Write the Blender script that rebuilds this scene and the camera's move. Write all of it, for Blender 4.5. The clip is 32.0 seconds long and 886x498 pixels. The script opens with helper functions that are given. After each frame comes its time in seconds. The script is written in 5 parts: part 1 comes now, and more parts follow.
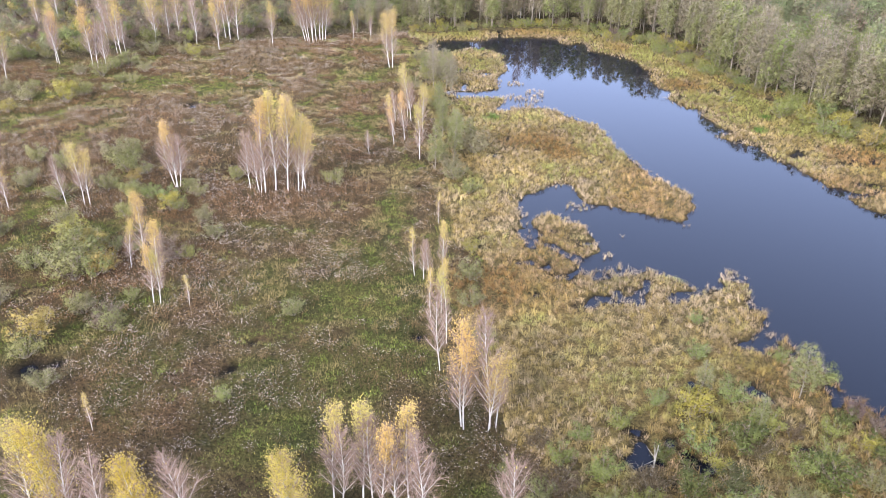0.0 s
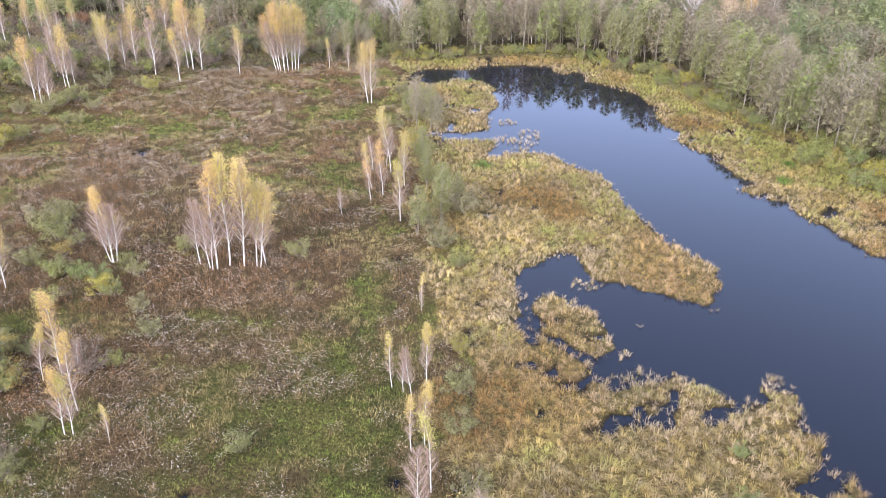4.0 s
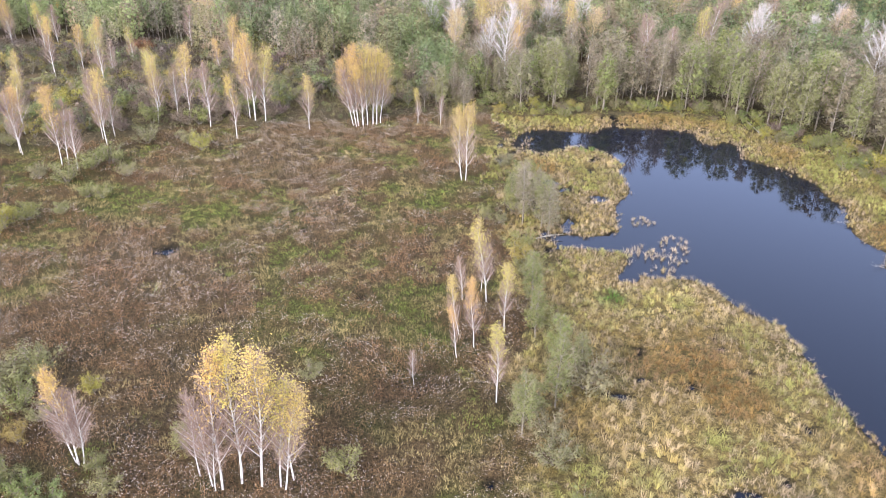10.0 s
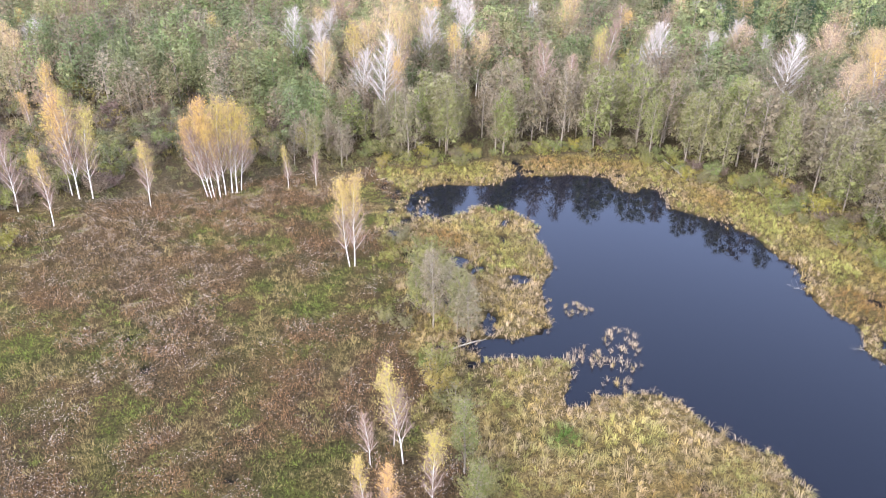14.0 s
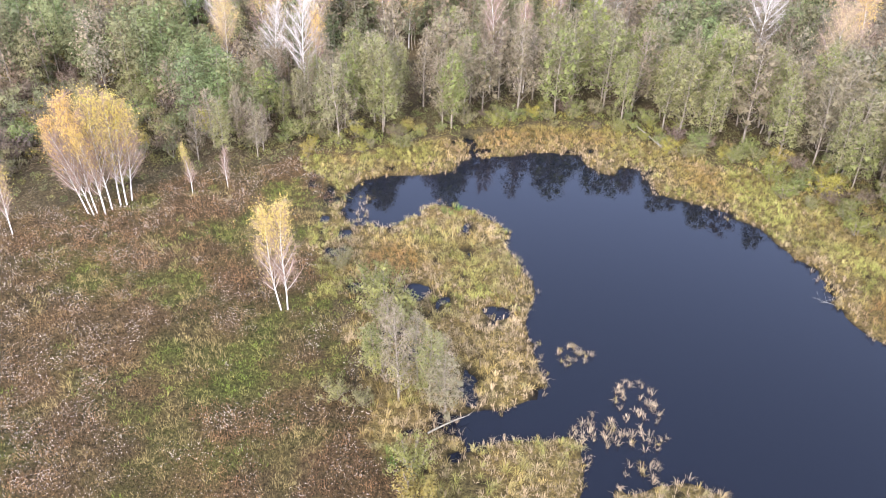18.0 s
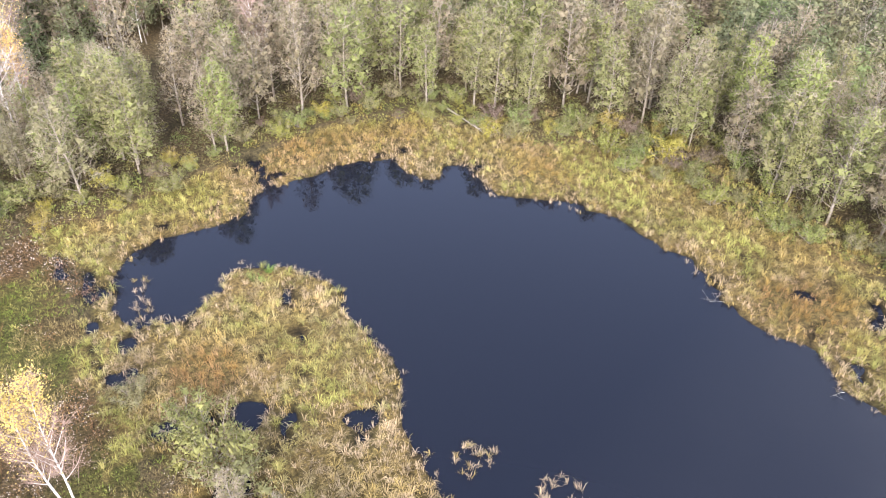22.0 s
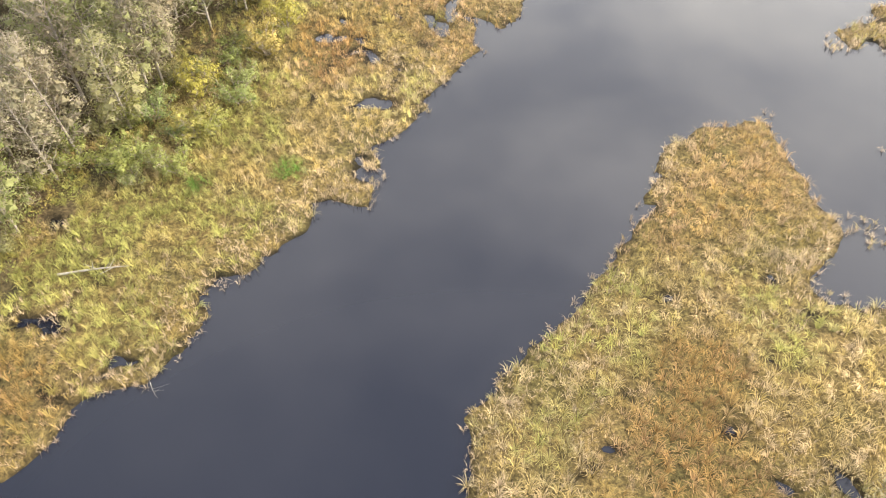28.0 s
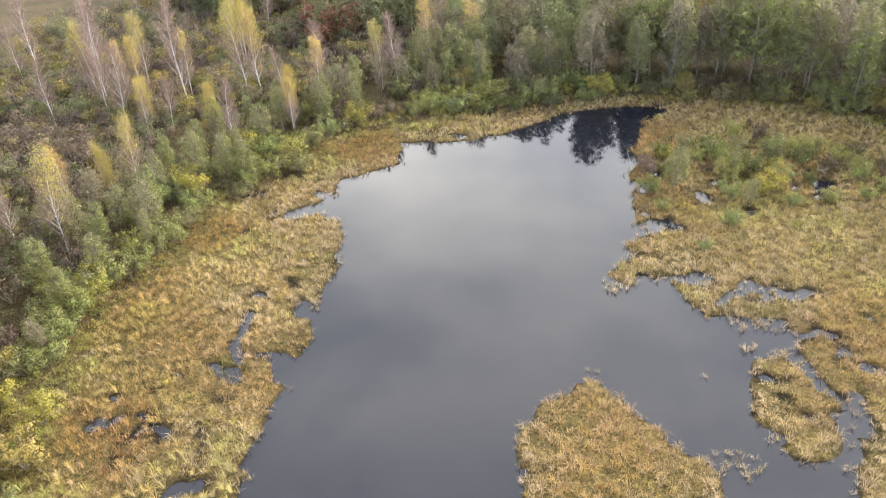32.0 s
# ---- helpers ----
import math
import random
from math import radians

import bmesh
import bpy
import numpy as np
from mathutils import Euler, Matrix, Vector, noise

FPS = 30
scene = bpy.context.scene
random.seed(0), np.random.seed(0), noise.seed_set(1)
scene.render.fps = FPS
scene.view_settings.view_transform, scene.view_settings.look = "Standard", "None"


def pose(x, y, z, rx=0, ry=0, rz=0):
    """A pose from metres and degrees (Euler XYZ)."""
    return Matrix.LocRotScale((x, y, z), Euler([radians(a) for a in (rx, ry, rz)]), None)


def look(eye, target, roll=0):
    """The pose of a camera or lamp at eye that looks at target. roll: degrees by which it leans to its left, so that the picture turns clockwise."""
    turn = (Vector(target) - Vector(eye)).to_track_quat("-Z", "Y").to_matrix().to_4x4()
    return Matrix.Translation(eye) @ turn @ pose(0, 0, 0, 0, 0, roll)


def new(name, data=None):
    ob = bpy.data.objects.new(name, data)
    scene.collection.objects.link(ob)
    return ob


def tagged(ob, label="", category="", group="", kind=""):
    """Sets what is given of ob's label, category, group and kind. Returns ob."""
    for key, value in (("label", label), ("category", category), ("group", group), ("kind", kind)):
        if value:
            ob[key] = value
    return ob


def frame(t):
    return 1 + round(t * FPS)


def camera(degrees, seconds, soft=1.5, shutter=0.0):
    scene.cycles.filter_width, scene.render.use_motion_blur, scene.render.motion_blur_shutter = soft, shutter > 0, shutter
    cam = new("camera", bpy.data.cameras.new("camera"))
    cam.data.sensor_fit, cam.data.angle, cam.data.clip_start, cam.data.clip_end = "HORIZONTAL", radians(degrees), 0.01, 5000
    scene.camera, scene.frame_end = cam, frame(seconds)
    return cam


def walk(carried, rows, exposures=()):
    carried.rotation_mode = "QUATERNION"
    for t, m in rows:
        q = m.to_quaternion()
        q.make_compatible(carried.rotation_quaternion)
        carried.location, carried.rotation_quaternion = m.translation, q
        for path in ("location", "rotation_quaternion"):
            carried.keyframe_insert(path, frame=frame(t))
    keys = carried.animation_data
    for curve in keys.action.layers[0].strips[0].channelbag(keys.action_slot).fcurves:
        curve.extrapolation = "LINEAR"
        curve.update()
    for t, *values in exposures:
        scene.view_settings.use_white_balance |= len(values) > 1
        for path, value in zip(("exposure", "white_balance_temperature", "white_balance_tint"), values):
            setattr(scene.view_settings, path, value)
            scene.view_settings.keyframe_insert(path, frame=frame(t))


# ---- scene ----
cam = camera(59.0, 32.0, soft=0.9, shutter=0.08)
PATH = [
    (0, (1.827, 1.48, 54.508), (1.547, 3.218, 53.558), 0.3),
    (0.5, (1.562, 3.492, 54.537), (1.287, 5.232, 53.59), 0.3),
    (1, (1.271, 5.681, 54.6), (1.038, 7.429, 53.656), 0.3),
    (1.5, (0.845, 8.179, 54.665), (0.681, 9.936, 53.725), 0.4),
    (2, (0.358, 10.951, 54.74), (0.202, 12.71, 53.801), 0.4),
    (2.5, (-0.109, 13.96, 54.833), (-0.265, 15.719, 53.894), 0.4),
    (4.5, (-1.805, 26.684, 55.453), (-2.075, 28.43, 54.516), 0.6),
    (5, (-2.31, 30.063, 55.567), (-2.586, 31.808, 54.63), 0.6),
    (5.5, (-2.838, 33.468, 55.692), (-3.332, 35.163, 54.752), 0.6),
    (6, (-3.411, 36.922, 55.783), (-3.936, 38.608, 54.843), 0.6),
    (6.5, (-4.097, 40.408, 55.831), (-4.641, 42.088, 54.893), 0.5),
    (7, (-5.038, 44.096, 55.883), (-5.58, 45.778, 54.946), 0.5),
    (7.5, (-6.185, 47.925, 55.953), (-6.722, 49.607, 55.014), 0.6),
    (8, (-7.479, 51.732, 56.037), (-8.011, 53.415, 55.097), 0.6),
    (8.5, (-8.794, 55.399, 56.108), (-9.316, 57.084, 55.166), 0.7),
    (9, (-9.945, 59.007, 56.164), (-10.436, 60.701, 55.222), 0.8),
    (9.5, (-10.939, 62.671, 56.217), (-11.43, 64.365, 55.275), 0.8),
    (10, (-11.966, 66.25, 56.213), (-12.427, 67.954, 55.273), 0.8),
    (10.5, (-13.163, 69.867, 56.151), (-13.526, 71.595, 55.212), 0.9),
    (11, (-14.47, 73.618, 56.112), (-14.825, 75.348, 55.174), 0.9),
    (11.5, (-15.673, 77.302, 56.078), (-16.026, 79.034, 55.142), 0.9),
    (12, (-16.771, 80.893, 56.036), (-17.108, 82.629, 55.102), 1.0),
    (12.5, (-17.848, 84.589, 56.026), (-18.163, 86.33, 55.093), 1.0),
    (13, (-18.837, 88.306, 56.021), (-19.099, 90.057, 55.09), 1.0),
    (13.5, (-19.78, 92.022, 56.011), (-19.96, 93.784, 55.082), 1.0),
    (14, (-20.713, 95.575, 56.018), (-20.872, 97.339, 55.089), 0.9),
    (14.5, (-21.625, 98.968, 56.052), (-21.784, 100.733, 55.124), 1.0),
    (16.5, (-25.166, 112.373, 56.428), (-25.227, 114.033, 55.314), 0.9),
    (17, (-25.926, 115.89, 56.419), (-25.938, 117.552, 55.306), 1.1),
    (17.5, (-26.532, 119.399, 56.405), (-26.496, 121.062, 55.294), 1.1),
    (18, (-26.985, 122.898, 56.411), (-26.934, 124.56, 55.3), 1.1),
    (18.5, (-27.307, 126.338, 56.436), (-27.258, 128.0, 55.325), 1.0),
    (19, (-27.553, 129.751, 56.437), (-27.497, 131.413, 55.326), 1.0),
    (19.5, (-27.782, 133.13, 56.419), (-27.701, 134.793, 55.311), 0.9),
    (20, (-28.01, 136.513, 56.37), (-27.891, 138.174, 55.263), 0.9),
    (20.5, (-28.217, 139.893, 56.285), (-27.982, 141.544, 55.182), 0.9),
    (21, (-28.432, 143.11, 56.226), (-28.112, 144.626, 54.961), 0.9),
    (21.5, (-28.647, 146.475, 56.166), (-28.238, 147.971, 54.903), 1.0),
    (22, (-28.708, 149.817, 56.184), (-28.127, 151.258, 54.924), 1.0),
    (22.5, (-28.505, 153.007, 56.256), (-27.679, 154.325, 54.999), 0.7),
    (23, (-28.099, 155.903, 56.329), (-27.078, 157.082, 55.077), 0.5),
    (23.5, (-27.532, 158.521, 56.376), (-26.464, 159.596, 55.071), 0.3),
    (24, (-26.672, 161.088, 56.404), (-25.788, 161.98, 54.847), 0.2),
    (24.5, (-25.831, 163.453, 56.431), (-24.891, 164.287, 54.876), 0.0),
    (25, (-24.957, 165.788, 56.415), (-23.904, 166.483, 54.864), -0.2),
    (25.5, (-23.916, 167.929, 56.359), (-22.769, 168.466, 54.811), -0.2),
    (26, (-22.628, 169.793, 56.306), (-21.407, 170.137, 54.76), -0.8),
    (26.5, (-21.174, 171.276, 56.237), (-19.905, 171.351, 54.693), -1.6),
    (28.5, (-14.558, 175.435, 56.287), (-13.561, 174.666, 54.733), -3.3),
    (29, (-12.752, 175.855, 56.218), (-11.9, 174.932, 54.661), -3.5),
    (29.5, (-10.99, 175.891, 56.174), (-10.22, 174.9, 54.617), -3.8),
    (30, (-9.293, 175.617, 56.173), (-8.499, 174.599, 54.645), -3.8),
    (30.5, (-7.792, 175.216, 56.226), (-6.945, 174.128, 54.778), -3.6),
    (31, (-6.262, 174.511, 56.298), (-5.383, 173.381, 54.901), -3.6),
    (31.5, (-4.666, 173.665, 56.423), (-3.728, 172.448, 55.142), -3.3),
    (32, (-3.165, 172.885, 56.534), (-2.155, 171.552, 55.437), -2.9),
]
walk(cam, [(t, look(eye, target, roll)) for t, eye, target, roll in PATH],
     exposures=[(t, e, k, g) for t, e, k, g in ((0, 1.2, 5950, 14), (9, 1.2, 5950, 14), (14, 1.3, 5950, 15), (20, 1.5, 6150, 15), (23, 1.75, 6500, 11), (25, 2.05, 7300, 4), (27, 1.95, 7300, 5), (29, 1.55, 7200, 9), (32, 1.45, 6950, 7))])

# ---- sky, sun, exposure ----
SUN_ELEV, SUN_AZ = radians(31), radians(204)      # azimuth clockwise from +y
world = bpy.data.worlds.new("sky")
scene.world = world
world.use_nodes = True
wt = world.node_tree
wt.nodes.clear()
sky = wt.nodes.new("ShaderNodeTexSky")
sky.sky_type = "NISHITA"
sky.sun_disc = False
sky.sun_elevation, sky.sun_rotation = SUN_ELEV, SUN_AZ
sky.air_density, sky.dust_density, sky.ozone_density = 1.0, 0.8, 2.5
w_co = wt.nodes.new("ShaderNodeTexCoord")
w_map = wt.nodes.new("ShaderNodeMapping")
w_map.inputs["Scale"].default_value = (1.0, 1.0, 2.2)
w_noise = wt.nodes.new("ShaderNodeTexNoise")
w_noise.inputs["Scale"].default_value = 2.1
w_noise.inputs["Detail"].default_value = 5.0
w_noise.inputs["Roughness"].default_value = 0.55
w_ramp = wt.nodes.new("ShaderNodeValToRGB")
w_ramp.color_ramp.elements[0].position, w_ramp.color_ramp.elements[1].position = 0.36, 0.60
w_mix = wt.nodes.new("ShaderNodeMixRGB")
w_out = wt.nodes.new("ShaderNodeOutputWorld")
w_bg = wt.nodes.new("ShaderNodeBackground")
w_bg.inputs["Strength"].default_value = 0.15
wt.links.new(w_co.outputs["Generated"], w_map.inputs["Vector"])
wt.links.new(w_map.outputs["Vector"], w_noise.inputs["Vector"])
wt.links.new(w_noise.outputs["Fac"], w_ramp.inputs["Fac"])
w_sep = wt.nodes.new("ShaderNodeSeparateXYZ")
wt.links.new(w_co.outputs["Generated"], w_sep.inputs["Vector"])


def w_math(op, p, q):
    m = wt.nodes.new("ShaderNodeMath")
    m.operation = op
    for k, v in enumerate((p, q)):
        if isinstance(v, (int, float)):
            m.inputs[k].default_value = v
        else:
            wt.links.new(v, m.inputs[k])
    return m.outputs["Value"]


w_south = wt.nodes.new("ShaderNodeMapRange")      # broken cloud thickens to the south
w_south.inputs["From Min"].default_value, w_south.inputs["From Max"].default_value = -0.42, 0.45
w_se = w_math("ADD", w_math("MULTIPLY", w_sep.outputs["X"], 0.14), w_math("MULTIPLY", w_sep.outputs["Y"], -0.95))
wt.links.new(w_se, w_south.inputs["Value"])
w_cloud = w_math("MULTIPLY", w_south.outputs["Result"], w_math("ADD", w_math("MULTIPLY", w_ramp.outputs["Color"], 0.55), 0.42))
w_haze = w_math("MULTIPLY", w_math("POWER", w_math("SUBTRACT", 1.0, w_math("MAXIMUM", w_sep.outputs["Z"], 0.0)), 1.7), 0.78)
w_blue = wt.nodes.new("ShaderNodeMixRGB")         # pale blue haze towards the horizon
w_blue.inputs["Color2"].default_value = (8.5, 10.0, 15.8, 1)
wt.links.new(w_haze, w_blue.inputs["Fac"])
wt.links.new(sky.outputs["Color"], w_blue.inputs["Color1"])
w_top = wt.nodes.new("ShaderNodeMapRange")        # and thins towards the zenith
w_top.inputs["From Min"].default_value, w_top.inputs["From Max"].default_value = 1.0, 0.62
w_top.inputs["To Min"].default_value, w_top.inputs["To Max"].default_value = 0.5, 1.0
wt.links.new(w_sep.outputs["Z"], w_top.inputs["Value"])
w_fac = w_math("MINIMUM", w_math("ADD", w_math("MULTIPLY", w_cloud, w_top.outputs["Result"]), 0.06), 1.0)
w_tone = wt.nodes.new("ShaderNodeMixRGB")         # brighter cloud lower down
w_tone.inputs["Color1"].default_value, w_tone.inputs["Color2"].default_value = (22.0, 21.8, 22.0, 1), (12.6, 12.8, 15.0, 1)
w_high = wt.nodes.new("ShaderNodeMapRange")
w_high.inputs["From Min"].default_value, w_high.inputs["From Max"].default_value = 0.45, 0.95
wt.links.new(w_sep.outputs["Z"], w_high.inputs["Value"])
wt.links.new(w_high.outputs["Result"], w_tone.inputs["Fac"])
wt.links.new(w_tone.outputs["Color"], w_mix.inputs["Color2"])
wt.links.new(w_fac, w_mix.inputs["Fac"])
wt.links.new(w_blue.outputs["Color"], w_mix.inputs["Color1"])
wt.links.new(w_mix.outputs["Color"], w_bg.inputs["Color"])
wt.links.new(w_bg.outputs["Background"], w_out.inputs["Surface"])

sun_data = bpy.data.lights.new("sun", "SUN")
sun_data.energy, sun_data.angle, sun_data.color = 2.2, radians(9), (1.0, 0.93, 0.82)
sun = new("sun", sun_data)
sun_dir = Vector((math.sin(SUN_AZ) * math.cos(SUN_ELEV), math.cos(SUN_AZ) * math.cos(SUN_ELEV), math.sin(SUN_ELEV)))
sun.matrix_world = look(sun_dir * 300, (0, 0, 0))


# ---- materials ----
def node_mat(name, rough=0.8):
    m = bpy.data.materials.new(name)
    m.use_nodes = True
    b = m.node_tree.nodes["Principled BSDF"]
    b.inputs["Roughness"].default_value = rough
    b.inputs["Specular IOR Level"].default_value = 0.12
    return m, m.node_tree, b


def noise_node(nt, scale, detail=4.0, rough=0.6):
    co = nt.nodes.new("ShaderNodeTexCoord")
    n = nt.nodes.new("ShaderNodeTexNoise")
    n.inputs["Scale"].default_value, n.inputs["Detail"].default_value, n.inputs["Roughness"].default_value = scale, detail, rough
    nt.links.new(co.outputs["Object"], n.inputs["Vector"])
    return n


def ramp_node(nt, fac, stops):
    r = nt.nodes.new("ShaderNodeValToRGB")
    e = r.color_ramp.elements
    while len(e) < len(stops):
        e.new(0.5)
    for k, (p, c) in enumerate(stops):
        e[k].position, e[k].color = p, (*c, 1)
    nt.links.new(fac, r.inputs["Fac"])
    return r


def multiply(nt, a, b, fac=1.0):
    m = nt.nodes.new("ShaderNodeMixRGB")
    m.blend_type = "MULTIPLY"
    m.inputs["Fac"].default_value = fac
    nt.links.new(a, m.inputs["Color1"])
    nt.links.new(b, m.inputs["Color2"])
    return m.outputs["Color"]


def leafy(nt, b, colour, thin):
    """Colour and some light passing through thin leaves."""
    nt.links.new(colour, b.inputs["Base Color"])
    if thin <= 0:
        return
    tr = nt.nodes.new("ShaderNodeBsdfTranslucent")
    mix = nt.nodes.new("ShaderNodeMixShader")
    mix.inputs["Fac"].default_value = thin
    nt.links.new(colour, tr.inputs["Color"])
    nt.links.new(b.outputs["BSDF"], mix.inputs[1])
    nt.links.new(tr.outputs["BSDF"], mix.inputs[2])
    nt.links.new(mix.outputs["Shader"], nt.nodes["Material Output"].inputs["Surface"])


def tint_mat(name, rough=0.8, thin=0.0, vary=0.35, clumps=False):
    """Colour from the mesh's own tint, varied piece by piece, and clump by clump where there are many."""
    m, nt, b = node_mat(name, rough)
    at = nt.nodes.new("ShaderNodeAttribute")
    at.attribute_name = "tint"
    geo = nt.nodes.new("ShaderNodeNewGeometry")
    r = ramp_node(nt, geo.outputs["Random Per Island"], [(0.0, (0.53 * (1 - vary),) * 3), (0.5, (0.53, 0.52, 0.51)), (1.0, (0.53 * (1 + vary), 0.53 * (1 + vary * 0.95), 0.53 * (1 + vary * 0.85)))])
    colour = multiply(nt, at.outputs["Color"], r.outputs["Color"])
    if clumps:
        info = nt.nodes.new("ShaderNodeObjectInfo")
        c = ramp_node(nt, info.outputs["Random"], [(0.0, (0.82, 0.82, 0.82)), (0.5, (0.98, 1.02, 0.95)), (1.0, (1.25, 1.18, 1.12))])
        colour = multiply(nt, colour, c.outputs["Color"])
    leafy(nt, b, colour, thin)
    return m


def tree_leaf_mat(name, stops, thin=0.32, vary=0.15, gain=1.05):
    """Leaf colour that differs from tree to tree and from leaf to leaf."""
    m, nt, b = node_mat(name, 0.65)
    info = nt.nodes.new("ShaderNodeObjectInfo")
    r = ramp_node(nt, info.outputs["Random"], stops)
    geo = nt.nodes.new("ShaderNodeNewGeometry")
    v = ramp_node(nt, geo.outputs["Random Per Island"], [(0.0, (0.47 * gain * (1 - vary),) * 3), (1.0, (0.47 * gain * (1 + vary), 0.47 * gain * (1 + vary), 0.47 * gain * (1 + vary * 0.8)))])
    leafy(nt, b, multiply(nt, r.outputs["Color"], v.outputs["Color"]), thin)
    return m


def bark_mat(name, light, dark, scale, low, high):
    m, nt, b = node_mat(name, 0.85)
    n = noise_node(nt, scale, 5.0)
    r = ramp_node(nt, n.outputs["Fac"], [(low, dark), (high, light)])
    nt.links.new(r.outputs["Color"], b.inputs["Base Color"])
    bump = nt.nodes.new("ShaderNodeBump")
    bump.inputs["Strength"].default_value = 0.4
    nt.links.new(n.outputs["Fac"], bump.inputs["Height"])
    nt.links.new(bump.outputs["Normal"], b.inputs["Normal"])
    return m


M_BIRCH = bark_mat("birch_bark", (0.54, 0.51, 0.47), (0.13, 0.11, 0.10), 3.0, 0.30, 0.42)
M_ALDER = bark_mat("alder_bark", (0.30, 0.26, 0.21), (0.13, 0.105, 0.08), 4.0, 0.35, 0.65)
M_TWIG = bark_mat("birch_twigs", (0.31, 0.22, 0.175), (0.21, 0.145, 0.12), 1.5, 0.35, 0.65)
M_GREYTWIG = bark_mat("grey_twigs", (0.34, 0.285, 0.22), (0.24, 0.19, 0.145), 1.5, 0.35, 0.65)
M_SILVER = bark_mat("silver_twigs", (0.50, 0.46, 0.42), (0.34, 0.29, 0.27), 1.5, 0.35, 0.65)
M_BIRCH_LEAF = tree_leaf_mat("yellow_birch_leaves", [(0.0, (0.84, 0.55, 0.17)), (0.2, (0.82, 0.61, 0.19)), (0.45, (0.76, 0.61, 0.17)), (0.7, (0.64, 0.58, 0.15)), (0.88, (0.80, 0.59, 0.17)), (1.0, (0.84, 0.53, 0.19))], gain=1.55)
M_GOLD_LEAF = tree_leaf_mat("golden_birch_leaves", [(0.0, (0.80, 0.60, 0.11)), (0.5, (0.74, 0.62, 0.14)), (1.0, (0.82, 0.56, 0.14))], gain=1.3)
M_TAN_LEAF = tree_leaf_mat("tan_birch_leaves", [(0.0, (0.76, 0.58, 0.32)), (0.5, (0.80, 0.62, 0.26)), (1.0, (0.74, 0.56, 0.36))], gain=1.5)
M_ALDER_LEAF = tree_leaf_mat("alder_leaves", [(0.0, (0.36, 0.38, 0.13)), (0.2, (0.43, 0.42, 0.18)), (0.4, (0.42, 0.46, 0.15)), (0.6, (0.37, 0.41, 0.14)), (0.8, (0.47, 0.43, 0.20)), (1.0, (0.43, 0.47, 0.14))], gain=1.02)
M_BROWN_ALDER = tree_leaf_mat("withering_alder_leaves", [(0.0, (0.50, 0.40, 0.24)), (0.35, (0.47, 0.42, 0.25)), (0.7, (0.52, 0.41, 0.27)), (1.0, (0.46, 0.43, 0.22))], gain=0.88)
M_BUSH_LEAF = tree_leaf_mat("willow_leaves", [(0.0, (0.42, 0.39, 0.17)), (0.3, (0.40, 0.41, 0.15)), (0.55, (0.44, 0.38, 0.21)), (0.8, (0.47, 0.46, 0.15)), (1.0, (0.40, 0.36, 0.20))])
M_YBUSH_LEAF = tree_leaf_mat("yellow_bush_leaves", [(0.0, (0.66, 0.56, 0.12)), (0.5, (0.56, 0.52, 0.14)), (1.0, (0.66, 0.48, 0.16))])
M_GBUSH_LEAF = tree_leaf_mat("young_alder_leaves", [(0.0, (0.40, 0.46, 0.15)), (0.35, (0.48, 0.47, 0.13)), (0.7, (0.37, 0.44, 0.16)), (1.0, (0.46, 0.48, 0.16))])
M_BROWN_LEAF = tree_leaf_mat("withered_brush", [(0.0, (0.34, 0.24, 0.19)), (0.5, (0.38, 0.29, 0.20)), (1.0, (0.30, 0.20, 0.18))])
M_RED_LEAF = tree_leaf_mat("russet_leaves", [(0.0, (0.42, 0.16, 0.09)), (0.5, (0.46, 0.25, 0.11)), (1.0, (0.34, 0.14, 0.10))])
M_DBUSH_LEAF = tree_leaf_mat("dark_shrub_leaves", [(0.0, (0.19, 0.22, 0.08)), (0.5, (0.26, 0.18, 0.11)), (1.0, (0.22, 0.26, 0.07))])
M_BLADE = tint_mat("dry_reed_blades", 0.75, 0.22, 0.22)
M_MEADOW = tint_mat("meadow_stalks", 0.85, 0.15)
M_FAR = tint_mat("woodland_leaves", 0.75, 0.32, 0.16, True)
M_FLUFF = node_mat("seed_fluff", 0.95)[0]
M_FLUFF.node_tree.nodes["Principled BSDF"].inputs["Base Color"].default_value = (0.50, 0.425, 0.36, 1)

M_GROUND, nt, b = node_mat("marsh_ground", 0.95)
at = nt.nodes.new("ShaderNodeAttribute")
at.attribute_name = "tint"
n1 = noise_node(nt, 3.2, 7.0, 0.72)
r1 = ramp_node(nt, n1.outputs["Fac"], [(0.34, (0.08, 0.075, 0.07)), (0.52, (0.36, 0.35, 0.34)), (0.70, (0.80, 0.76, 0.68))])
n2 = noise_node(nt, 0.16, 3.0, 0.5)
r2 = ramp_node(nt, n2.outputs["Fac"], [(0.35, (0.8, 0.84, 0.8)), (0.65, (1.2, 1.12, 1.08))])
nt.links.new(multiply(nt, multiply(nt, at.outputs["Color"], r1.outputs["Color"]), r2.outputs["Color"]), b.inputs["Base Color"])
bump = nt.nodes.new("ShaderNodeBump")
bump.inputs["Strength"].default_value, bump.inputs["Distance"].default_value = 0.8, 0.3
nt.links.new(n1.outputs["Fac"], bump.inputs["Height"])
nt.links.new(bump.outputs["Normal"], b.inputs["Normal"])

